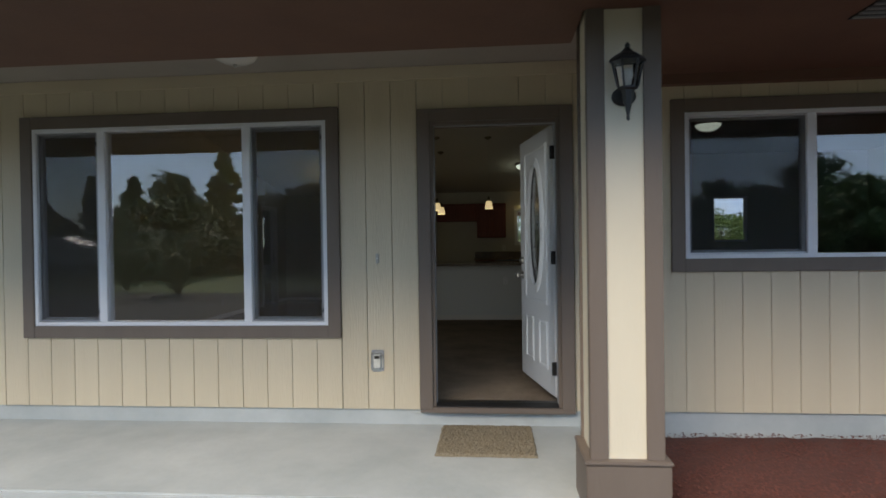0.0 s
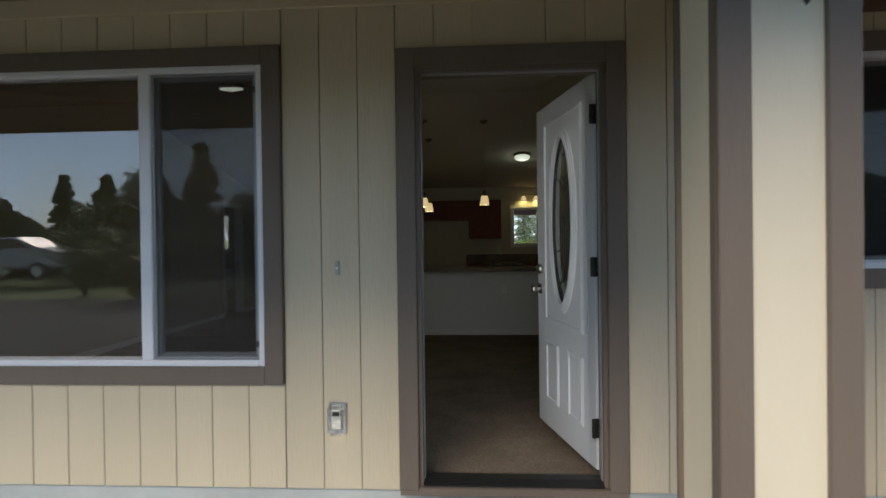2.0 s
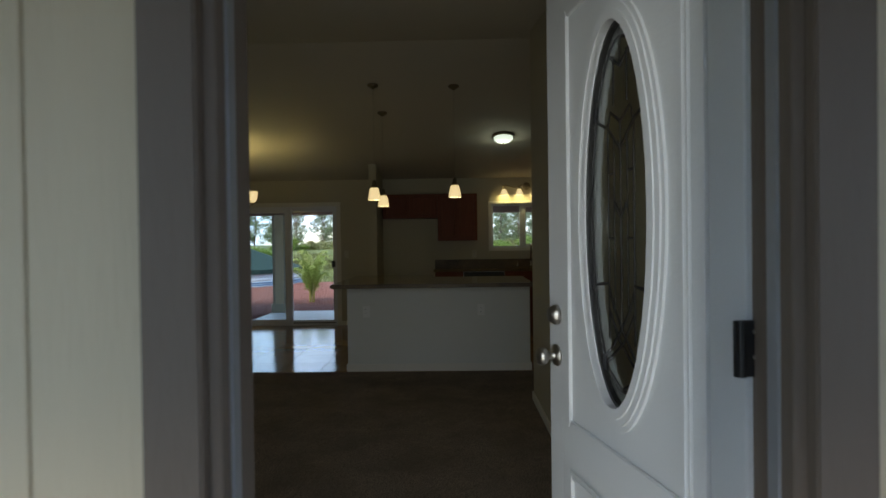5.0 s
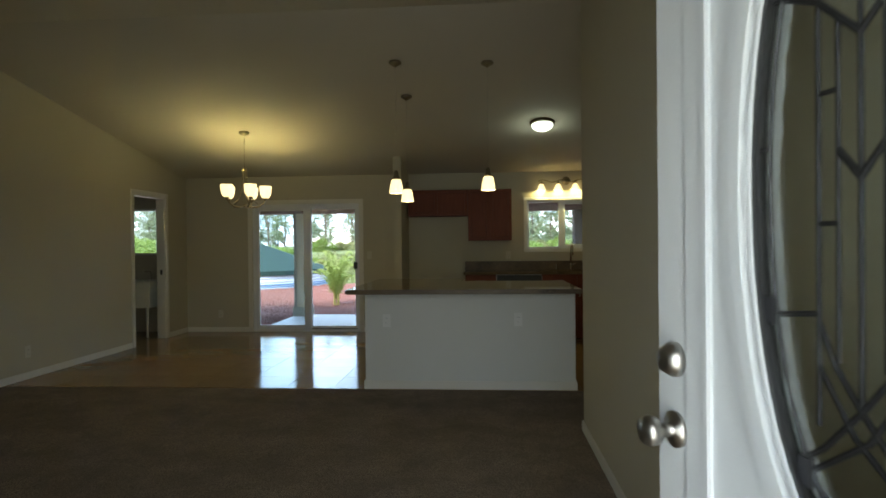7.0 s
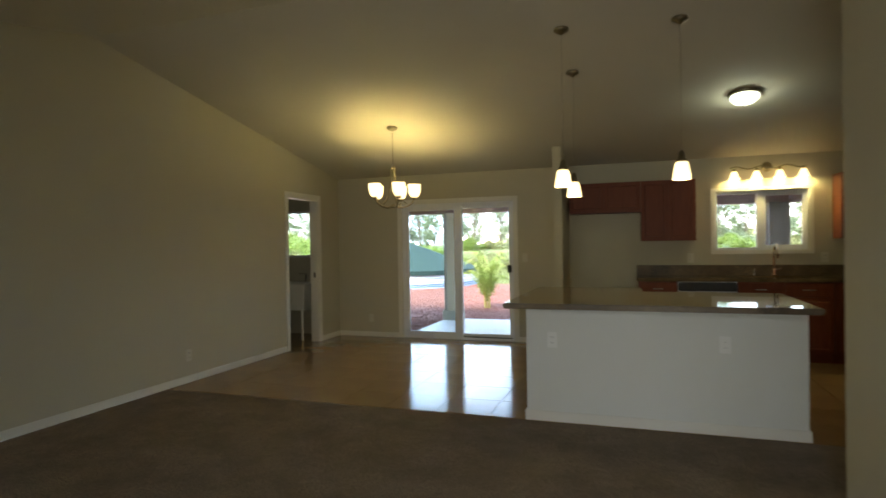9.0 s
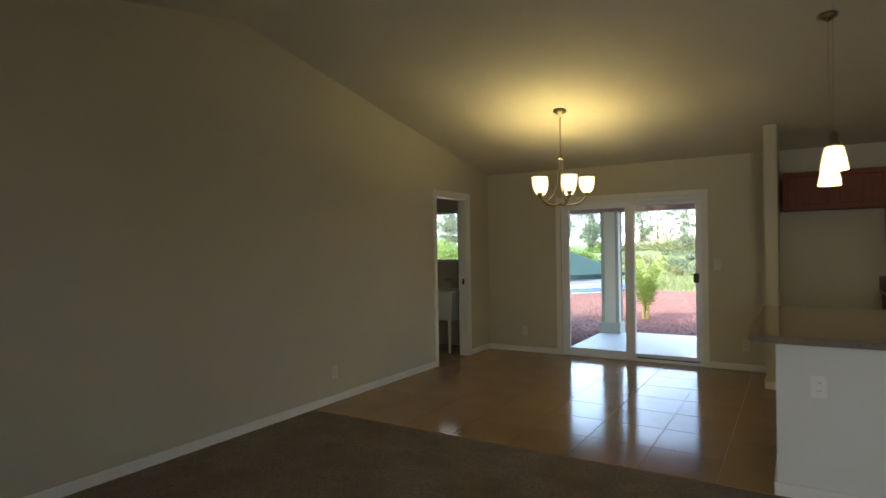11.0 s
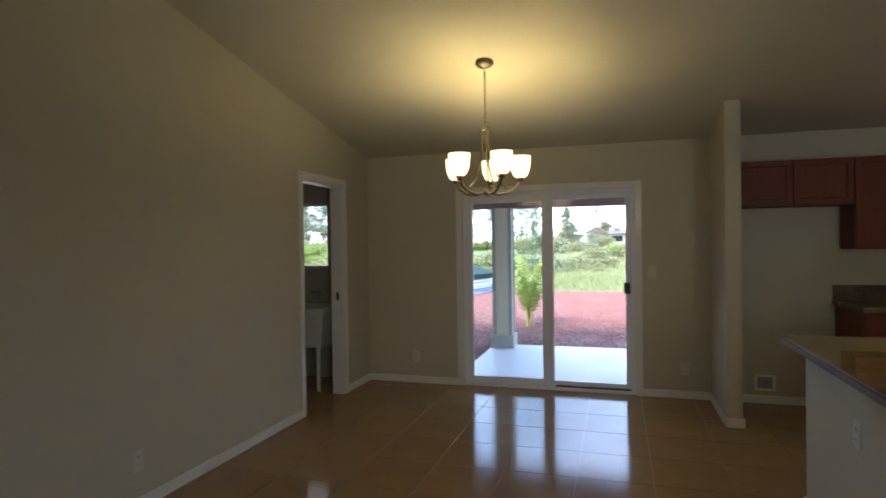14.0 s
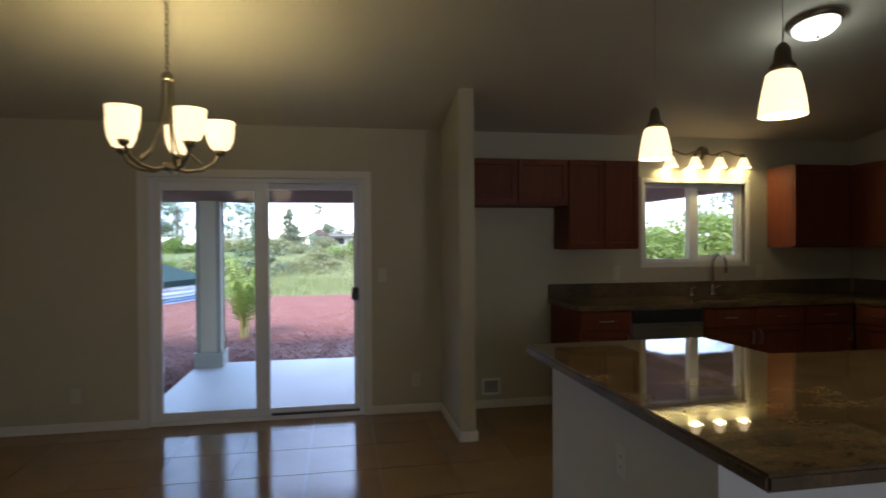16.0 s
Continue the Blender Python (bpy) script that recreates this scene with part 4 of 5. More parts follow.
def chandelier(x, y, top, low, turn):
    t = thing("chandelier", "brass-toned five-arm chandelier with lit frosted cup shades", "chandelier", (x, y, low))
    part("canopy", turned([(0.001, top + 0.03), (0.062, top + 0.03), (0.062, top + 0.005), (0.045, top - 0.012), (0.012, top - 0.02), (0.001, top - 0.03)], 24, (x, y, 0), caps=False), BRONZE, t, smooth=True)
    hub = low + 0.47
    links = int((top - 0.03 - hub) / 0.026)
    for k in range(links):
        z = hub + 0.012 + 0.026 * k
        a = [(math.cos(q), math.sin(q)) for q in [2 * math.pi * i / 10 for i in range(11)]]
        pts = [(x + 0.008 * c, y, z + 0.017 * s) if k % 2 else (x, y + 0.008 * c, z + 0.017 * s) for c, s in a]
        part("chain_link", tube(bmesh.new(), pts, 0.0022, 5), BRONZE, t)
    part("hub", turned([(0.006, hub + 0.01), (0.02, hub), (0.03, hub - 0.02), (0.03, hub - 0.035), (0.02, hub - 0.04)], 20, (x, y, 0)), BRONZE, t, smooth=True)
    part("bottom_knob", turned([(0.002, low - 0.005), (0.022, low + 0.004), (0.03, low + 0.02), (0.018, low + 0.04)], 20, (x, y, 0)), BRONZE, t, smooth=True)
    for k in range(5):
        a = turn + 2 * math.pi * k / 5
        c, s = math.cos(a), math.sin(a)
        rod = [(0.022, hub - 0.03), (0.026, hub - 0.15), (0.05, hub - 0.28), (0.095, hub - 0.38), (0.15, low + 0.04)]
        part("stay", tube(bmesh.new(), [(x + r * c, y + r * s, z) for r, z in rod], 0.006, 6), BRONZE, t)
        arm = [(0.02, low + 0.015), (0.08, low + 0.0), (0.15, low + 0.012), (0.205, low + 0.045), (0.235, low + 0.095)]
        part("arm", tube(bmesh.new(), [(x + r * c, y + r * s, z) for r, z in arm], 0.009, 8), BRONZE, t)
        px, py, pz = x + 0.238 * c, y + 0.238 * s, low + 0.095
        part("socket", turned([(0.01, -0.01), (0.022, 0.0), (0.026, 0.018), (0.02, 0.022)], 16, (px, py, pz)), BRONZE, t, smooth=True)
        sh = part("shade", turned([(0.021, 0.016), (0.045, 0.03), (0.064, 0.07), (0.070, 0.12), (0.072, 0.165), (0.068, 0.165), (0.066, 0.12), (0.06, 0.072), (0.042, 0.034), (0.02, 0.022)], 20, (px, py, pz), caps=False),
                  SHADE_WARM, t, "lit frosted glass cup", smooth=True)
        bulb("chandelier_bulb", px, py, pz + 0.15, CHANDELIER_W, LAMP_WARM)
    return t


CHANDELIER_W, PENDANT_W, BAR_W, DOME_W = 0.53, 0.38, 0.46, 0.46
chandelier(-2.845, 10.55, ceil_z(10.55) - 0.02, 1.755, 0.35)


def pendant(x, y, low, label):
    top = ceil_z(y)
    t = thing("pendant_lamp", label, "pendant lamp", (x, y, low), group="pendants over the island")
    part("canopy", turned([(0.001, 0.0), (0.058, 0.0), (0.058, -0.02), (0.035, -0.032), (0.012, -0.045), (0.006, -0.05)], 20, (x, y, top + 0.006), caps=False), BRONZE, t, smooth=True)
    part("stem", tube(bmesh.new(), [(x, y, top - 0.045), (x, y, low + 0.20)], 0.0014, 6), NICKEL, t)
    part("socket", turned([(0.008, 0.215), (0.02, 0.20), (0.024, 0.16), (0.034, 0.15), (0.036, 0.132)], 18, (x, y, low)), BRONZE, t, "dark metal socket cap", smooth=True)
    part("shade", turned([(0.032, 0.136), (0.044, 0.126), (0.052, 0.092), (0.06, 0.048), (0.065, 0.006), (0.062, 0.006), (0.057, 0.048), (0.049, 0.09), (0.041, 0.121)], 24, (x, y, low), caps=False), SHADE_WARM, t,
         "lit frosted glass bell", smooth=True)
    bulb("pendant_bulb", x, y, low + 0.02, PENDANT_W, LAMP_WARM)
    return t


pendant(-0.775, 9.03, 1.75, "lit bell-shaped pendant over the island corner")
pendant(0.06, 9.09, 1.77, "lit bell-shaped pendant over the island counter")
pendant(-0.767, 9.72, 1.725, "lit bell-shaped pendant over the island leg")
dome_light(0.69, 10.48, ceil_z(10.48), 0.13, math.atan(-SLOPE), SHADE_COOL, "lit cool white dome light on the kitchen ceiling")
bulb("dome_bulb", 0.69, 10.48, ceil_z(10.48) - 0.16, DOME_W, LAMP_COOL, 0.04)
dome_light(-2.3, 6.3, ceil_z(6.3), 0.11, math.atan(SLOPE), SHADE_COOL, "lit cool white dome light on the living room ceiling", 0.06)
dome_light(2.2, 5.5, 2.37, 0.12, 0, SHADE_COOL, "lit cool white dome light in the bedroom")

# ---- island ----
t = thing("kitchen_island", "L-shaped kitchen island with pale painted walls and a granite top", "kitchen island", (-0.15, 9.3, 0))
bm = bmesh.new()
L_BODY = [(-1.055, 8.93), (0.805, 8.93), (0.805, 9.62), (-0.32, 9.62), (-0.32, 10.13), (-1.055, 10.13)]
prism(bm, L_BODY, 'Z', 0.0, 0.868)
part("knee_wall", bm, ISLANDPAINT, t)
part("base_trim", boxed(-1.069, 8.916, 0, 0.819, 8.93, 0.075, bevel=0.004), WHITE, t, "white baseboard")
part("base_trim", boxed(-1.069, 8.93, 0, -1.055, 10.13, 0.075, bevel=0.004), WHITE, t, "white baseboard")
part("base_trim", boxed(0.805, 8.93, 0, 0.819, 9.62, 0.075, bevel=0.004), WHITE, t, "white baseboard")
L_TOP = [(-1.165, 8.62), (0.82, 8.62), (0.82, 9.74), (-0.22, 9.74), (-0.22, 10.2), (-1.165, 10.2)]
bm = bmesh.new()
prism(bm, L_TOP, 'Z', 0.87, 0.91)
bmesh.ops.bevel(bm, geom=list(bm.edges), offset=0.008, segments=2, affect='EDGES')
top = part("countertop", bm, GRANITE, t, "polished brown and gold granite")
# Only the top mirrors; edges are dulled so the opening lamps don't show.
top.data.materials.append(GRANITE_DULLED)
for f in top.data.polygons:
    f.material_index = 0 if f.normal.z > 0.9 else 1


# ---- kitchen ----
def cabinet(name, x0, x1, y0, y1, z0, z1, doors, label, facing='-y', drawer=0.0, toe=0.0):
    """A wooden cabinet unit; facing is the side that carries its doors."""
    t = thing(name, label, "cabinet", ((x0 + x1) / 2, (y0 + y1) / 2, z0))
    bm = bmesh.new()
    if toe:
        box(bm, x0 + (toe if facing == '-x' else 0), y0 + (toe if facing == '-y' else 0), z0, x1, y1, z0 + 0.1)
    box(bm, x0, y0, z0 + (0.1 if toe else 0), x1, y1, z1, 0.002)
    part("body", bm, CHERRY, t)
    span = (x1 - x0) if facing == '-y' else (y1 - y0)
    wide = span / doors
    low = z0 + (0.12 if toe else 0.015)

    def front(nm, u0, u1, a, b, inset):
        bm = bmesh.new()
        w = 0.055

        def slab(p, q, r, s, d0, d1, bev=0.003):
            if facing == '-y':
                box(bm, p, y0 - d1, r, q, y0 - d0, s, bev)
            else:
                box(bm, x0 - d1, p, r, x0 - d0, q, s, bev)
        slab(u0, u1, a, b, 0, 0.02, 0)
        if inset:
            bm.faces.ensure_lookup_table()
            bm.normal_update()
            way = Vector((0, -1, 0)) if facing == '-y' else Vector((-1, 0, 0))
            face = max(bm.faces, key=lambda f: f.calc_center_median().dot(way))
            bmesh.ops.inset_region(bm, faces=[face], thickness=w, depth=0.0)
            bmesh.ops.inset_region(bm, faces=[face], thickness=0.006, depth=-0.011)
        return part(nm, bm, CHERRY, t)

    for k in range(doors):
        u0 = (x0 if facing == '-y' else y0) + k * wide + 0.006
        u1 = u0 + wide - 0.012
        top = z1 - 0.01
        if drawer:
            d = front("drawer", u0, u1, top - drawer, top, False)
            m = (u0 + u1) / 2
            zz = top - drawer / 2
            pts = [(m - 0.05, 0.02), (m - 0.05, 0.042), (m + 0.05, 0.042), (m + 0.05, 0.02)]
            part("handle", tube(bmesh.new(), [(p, y0 - q, zz) if facing == '-y' else (x0 - q, p, zz) for p, q in pts], 0.005, 6), NICKEL, d, "slim nickel handle")
            top -= drawer + 0.012
        d = front("door", u0, u1, low, top, True)
        if drawer:
            m = u1 - 0.03 if k % 2 == 0 else u0 + 0.03
            zz = top - 0.13
            pts = [(zz, 0.02), (zz, 0.042), (zz + 0.1, 0.042), (zz + 0.1, 0.02)]
            part("handle", tube(bmesh.new(), [(m, y0 - q, p) if facing == '-y' else (x0 - q, m, p) for p, q in pts], 0.005, 6), NICKEL, d, "slim nickel handle")
    return t


UY = BACK - 0.31
cabinet("wall_cabinet", -1.062, -0.215, UY, BACK - 0.002, 1.69, 2.06, 2, "short cherry wall cabinet over the fridge space")
cabinet("wall_cabinet", -0.212, 0.40, UY, BACK - 0.002, 1.335, 2.06, 2, "cherry wall cabinet beside the window")
cabinet("wall_cabinet", 1.86, 2.42, UY, BACK - 0.002, 1.335, 2.06, 1, "cherry wall cabinet in the corner by the window")
cabinet("wall_cabinet", 2.45, RIGHT - 0.002, 11.3, BACK - 0.002, 1.335, 2.06, 1, "cherry wall cabinet on the side wall", '-x')
cabinet("wall_cabinet", 2.45, RIGHT - 0.002, 10.4, 11.297, 1.335, 2.06, 2, "cherry wall cabinet on the side wall", '-x')
BY = BACK - 0.6
cabinet("base_cabinet", -0.25, 0.17, BY, BACK - 0.002, 0, 0.868, 1, "cherry base cabinet with a drawer", drawer=0.14, toe=0.06)
cabinet("base_cabinet", 0.79, 1.70, BY, BACK - 0.002, 0, 0.868, 2, "cherry sink cabinet below the kitchen window", drawer=0.14, toe=0.06)
cabinet("base_cabinet", 1.703, 2.16, BY, BACK - 0.002, 0, 0.868, 1, "cherry corner base cabinet", drawer=0.14, toe=0.06)
cabinet("base_cabinet", 2.18, RIGHT - 0.002, 10.75, 11.64, 0, 0.868, 2, "cherry base cabinet on the side wall", '-x', drawer=0.14, toe=0.06)
cabinet("base_cabinet", 2.18, RIGHT - 0.002, 9.85, 10.747, 0, 0.868, 2, "cherry base cabinet on the side wall", '-x', drawer=0.14, toe=0.06)
t = thing("dishwasher", "stainless steel dishwasher with a dark control strip", "dishwasher", (0.48, BY + 0.3, 0))
part("body", boxed(0.175, BY, 0.09, 0.785, BACK - 0.01, 0.866), STEEL, t)
part("door", boxed(0.18, BY - 0.025, 0.11, 0.78, BY, 0.76, bevel=0.006), STEEL, t)
part("control_strip", boxed(0.18, BY - 0.025, 0.765, 0.78, BY, 0.862, bevel=0.006), BLACK, t, "dark control strip")
part("handle", tube(bmesh.new(), [(0.24, BY - 0.025, 0.73), (0.24, BY - 0.06, 0.73), (0.72, BY - 0.06, 0.73), (0.72, BY - 0.025, 0.73)], 0.008, 8), STEEL, t)
part("kick_plate", boxed(0.18, BY + 0.06, 0.0, 0.78, BY + 0.08, 0.09), BLACK, t)

t = thing("kitchen_counter", "polished brown granite counter with a low backsplash", "countertop", (1.2, BY, 0.87))
SX0, SX1, SY0, SY1 = 0.86, 1.50, BACK - 0.50, BACK - 0.12
bm = bmesh.new()
for q in ((-0.27, BY - 0.035, SX0, BACK - 0.002), (SX1, BY - 0.035, 2.15, BACK - 0.002), (SX0, BY - 0.035, SX1, SY0), (SX0, SY1, SX1, BACK - 0.002)):
    box(bm, q[0], q[1], 0.872, q[2], q[3], 0.91)
part("top", bm, GRANITE, t)
part("top", boxed(2.15, 9.83, 0.872, RIGHT - 0.002, BACK - 0.002, 0.91, bevel=0.004), GRANITE, t)
part("backsplash", boxed(-0.27, BACK - 0.024, 0.91, 2.75, BACK - 0.002, 1.035, bevel=0.003), GRANITE_DULLED, t)
part("backsplash", boxed(RIGHT - 0.024, 9.83, 0.91, RIGHT - 0.002, BACK - 0.024, 1.035, bevel=0.003), GRANITE_DULLED, t)
t = thing("kitchen_sink", "stainless steel undermount double sink", "sink", (1.18, SY0 + 0.19, 0.70))
bm = bmesh.new()
for a, b in ((SX0, 1.17), (1.19, SX1)):
    box(bm, a, SY0, 0.70, b, SY1, 0.712)
    box(bm, a - 0.004, SY0, 0.70, a, SY1, 0.871)
    box(bm, b, SY0, 0.70, b + 0.004, SY1, 0.871)
    box(bm, a, SY0 - 0.004, 0.70, b, SY0, 0.871)
    box(bm, a, SY1, 0.70, b, SY1 + 0.004, 0.871)
part("bowl", bm, STEEL, t)
t = thing("kitchen_faucet", "chrome gooseneck faucet behind the sink", "faucet", (1.25, BACK - 0.075, 0.91))
fx, fy = 1.25, BACK - 0.075
part("base", turned([(0.028, 0.91), (0.028, 0.925), (0.018, 0.94), (0.016, 1.0)], 18, (fx, fy, 0)), CHROME, t, smooth=True)
part("neck", tube(bmesh.new(), [(fx, fy, 0.99), (fx, fy, 1.18)] + [(fx, fy - 0.09 + 0.09 * math.cos(a), 1.18 + 0.1 * math.sin(a)) for a in [math.pi * k / 8 for k in range(1, 9)]] + [(fx, fy - 0.18, 1.12)], 0.012, 10), CHROME, t, smooth=True)
part("lever", tube(bmesh.new(), [(fx + 0.016, fy, 0.97), (fx + 0.07, fy - 0.01, 1.0)], 0.007, 8), CHROME, t)
t = thing("soap_dispenser", "small chrome soap dispenser by the sink", "soap dispenser", (1.04, fy, 0.91))
part("body", turned([(0.018, 0.91), (0.018, 0.92), (0.01, 0.93), (0.009, 0.985)], 14, (1.04, fy, 0)), CHROME, t, smooth=True)
part("spout", tube(bmesh.new(), [(1.04, fy, 0.985), (1.04, fy - 0.03, 0.995), (1.04, fy - 0.06, 0.985)], 0.005, 6), CHROME, t)

t = thing("vanity_light", "four-shade wall light bar over the kitchen window, lit", "wall lamp", (1.2, BACK, 2.17))
part("back_plate", turned([(0.001, 0), (0.062, 0), (0.055, -0.02), (0.02, -0.03), (0.001, -0.03)], 24, (1.2, BACK - 0.001, 2.19), 'Y', caps=False), BRONZE, t, smooth=True)
part("bar", tube(bmesh.new(), [(0.80 + 0.8 * k / 24, BACK - 0.05, 2.185 + 0.018 * math.sin(k / 24 * 6 * math.pi)) for k in range(25)], 0.007, 8), BRONZE, t)
part("bracket", tube(bmesh.new(), [(1.2, BACK - 0.02, 2.19), (1.2, BACK - 0.05, 2.185)], 0.01, 8), BRONZE, t)
for k in range(4):
    sx = 0.84 + 0.24 * k
    part("socket", turned([(0.008, 2.18), (0.02, 2.16), (0.022, 2.14)], 14, (sx, BACK - 0.075, 0)), BRONZE, t, smooth=True)
    part("shade", turned([(0.024, 2.142), (0.036, 2.12), (0.05, 2.08), (0.066, 2.05), (0.063, 2.05), (0.047, 2.08), (0.033, 2.12)], 20, (sx, BACK - 0.075, 0), caps=False), SHADE_WARM, t, "lit frosted glass bell", smooth=True)
    bulb("vanity_bulb", sx, BACK - 0.075, 2.06, BAR_W, LAMP_WARM)
t = thing("fridge_water_box", "white recessed water supply box low on the wall", "wall box", (-0.78, BACK, 0.17))
part("rim", frame_bars(bmesh.new(), -0.86, -0.70, 0.11, 0.25, BACK - 0.008, BACK, 0.02), PLASTIC, t)
part("recess", boxed(-0.84, BACK - 0.004, 0.13, -0.72, BACK - 0.001, 0.23), GREYPLASTIC, t)
part("valve", turned([(0.012, -0.02), (0.012, 0.0)], 10, (-0.79, BACK - 0.004, 0.19), 'Y'), BRONZE, t)

# ---- laundry ----
t = thing("utility_sink", "white plastic laundry tub on four legs", "laundry sink", (-5.05, 11.97, 0))
bm = bmesh.new()
outer = [(-5.37, 11.67), (-4.73, 11.67), (-4.73, 12.24), (-5.37, 12.24)]
low_in = [(-5.30, 11.74), (-4.80, 11.74), (-4.80, 12.18), (-5.30, 12.18)]
top_in = [(-5.34, 11.70), (-4.76, 11.70), (-4.76, 12.21), (-5.34, 12.21)]
bot = [(-5.32, 11.72), (-4.78, 11.72), (-4.78, 12.20), (-5.32, 12.20)]
loops = [[bm.verts.new((px, py, z)) for px, py in lp] for lp, z in ((bot, 0.42), (outer, 0.77), (outer, 0.80), (top_in, 0.80), (low_in, 0.45))]
for la, lb in zip(loops, loops[1:]):
    for k in range(4):
        bm.faces.new((la[k], la[(k + 1) % 4], lb[(k + 1) % 4], lb[k]))
bm.faces.new(loops[0])
bm.faces.new(loops[-1])
part("tub", bm, PLASTIC, t)
for lx in (-5.33, -4.80):
    for ly in (11.71, 12.18):
        part("leg", tube(bmesh.new(), [(lx, ly, 0.43), (lx, ly, 0.0)], 0.022, 8, 0.016), PLASTIC, t)
part("faucet", tube(bmesh.new(), [(-5.05, 12.22, 0.8), (-5.05, 12.22, 0.92), (-5.05, 12.05, 0.93)], 0.012, 8), CHROME, t)

# ---- back yard ----
post("patio_post", -3.745, -3.46, 14.93, 15.2, -0.3, 1.925, 0.08, "pale patio post with grey corner boards on a sage plinth", edge=0.05, trim=SAGE_DARK, foot=SAGE)
# Face given taupe in place of cream, so its shade sits in the colour.
post("patio_post", 1.72, 2.02, 14.93, 15.2, -0.3, 1.925, 0.08, "patio post past the kitchen window, coloured dark taupe for its shade", face=TAUPE, edge=0.07)

t = thing("water_tank", "round white corrugated water tank under a dark green cover", "water tank", (-9.0, 25.2, -0.3))
R = 3.0
rib = [(R + 0.02 * math.sin(k * 1.6), -0.3 + 0.72 * k / 24) for k in range(25)]
part("wall", turned(rib, 64, (-9.0, 25.2, 0)), TANKWALL, t, smooth=True)
for z in (-0.2, -0.12, -0.04):
    part("band", turned([(R + 0.024, z), (R + 0.03, z + 0.01), (R + 0.03, z + 0.03), (R + 0.024, z + 0.04)], 64, (-9.0, 25.2, 0), caps=False), BLUE, t, "blue stripe round the tank")
part("cover", turned([(R + 0.07, 0.28), (R + 0.08, 0.44), (R * 0.75, 0.72), (R * 0.4, 1.12), (R * 0.12, 1.42), (0.01, 1.5)], 32, (-9.0, 25.2, 0), caps=False, lobes=8, depth=0.015), TARP, t, "dark green fabric cover")


def leaf_cloud(rnd, centre, radii, count, size, verts, faces, droop=0.4):
    for _ in range(count):
        while True:
            p = Vector((rnd.uniform(-1, 1), rnd.uniform(-1, 1), rnd.uniform(-1, 1)))
            if 0.25 < p.length < 1:
                break
        c = Vector(centre) + Vector((p.x * radii[0], p.y * radii[1], p.z * radii[2]))
        d = Vector((rnd.uniform(-1, 1), rnd.uniform(-1, 1), rnd.uniform(-1, 0.6) - droop * 0.3)).normalized()
        s = d.cross(Vector((rnd.uniform(-1, 1), rnd.uniform(-1, 1), rnd.uniform(-1, 1)))).normalized()
        q = size * rnd.uniform(0.5, 1.3)
        k = len(verts)
        verts += [c - d * q, c + s * q * 0.42 - d * q * 0.1, c + d * q, c - s * q * 0.42 - d * q * 0.1]
        faces.append((k, k + 1, k + 2, k + 3))


def tree(name, x, y, base, height, spread, mat, label, seed, clumps=16, per=110, size=0.16, trunk=0.12, cone=False, bare=0.35, loose=1.0):
    """A tapered trunk with limbs, and a crown of many small leaves in uneven clumps."""
    rnd = random.Random(seed)
    t = thing(name, label, "tree" if trunk else "shrub", (x, y, base))
    verts, faces = [], []
    ends = []
    for k in range(clumps):
        f = rnd.random()
        z = base + height * (bare + (1 - bare) * f)
        reach = spread * ((1.05 - f) if cone else math.sin(math.pi * (0.25 + 0.7 * f))) * rnd.uniform(0.35, 1.0)
        a = rnd.uniform(0, 6.28)
        e = (x + reach * math.cos(a), y + reach * math.sin(a), z)
        ends.append(e)
        r = spread * rnd.uniform(0.2, 0.42) * (0.7 if cone else 1) * (0.7 if clumps > 40 else 1) * loose
        leaf_cloud(rnd, e, (r, r, r * rnd.uniform(0.45, 0.8)), per, size, verts, faces)
    if trunk:
        bm = bmesh.new()
        lean = rnd.uniform(-0.05, 0.05) * height
        tube(bm, [(x, y, base - 0.2), (x + lean * 0.3, y, base + height * 0.3), (x + lean, y, base + height * 0.62), (x + lean, y, base + height * 0.92)], trunk, 8, trunk * 0.2)
        for e in ends[::2]:
            zb = max(base + 0.2, e[2] - 0.3 * height * rnd.uniform(0.4, 1.0))
            fr = (zb - base) / height
            tube(bm, [(x + lean * fr, y, zb), ((x + e[0]) / 2, (y + e[1]) / 2, (zb + e[2]) / 2 + 0.1), e], trunk * 0.4, 5, 0.01)
        part("trunk", bm, BARK, t)
    me = bpy.data.meshes.new("crown")
    o = Vector((x, y, base))
    me.from_pydata([v - o for v in verts], [], faces)
    me.materials.append(mat)
    c = new("crown", me)
    c.parent = t
    return t


def ground_z(x, y):
    far = max(0.0, y - 25.5)
    return SOIL - 0.06 + (min(1.4, far * 0.055) if y > 0 else min(0.6, max(0.0, -y - 12) * 0.05))


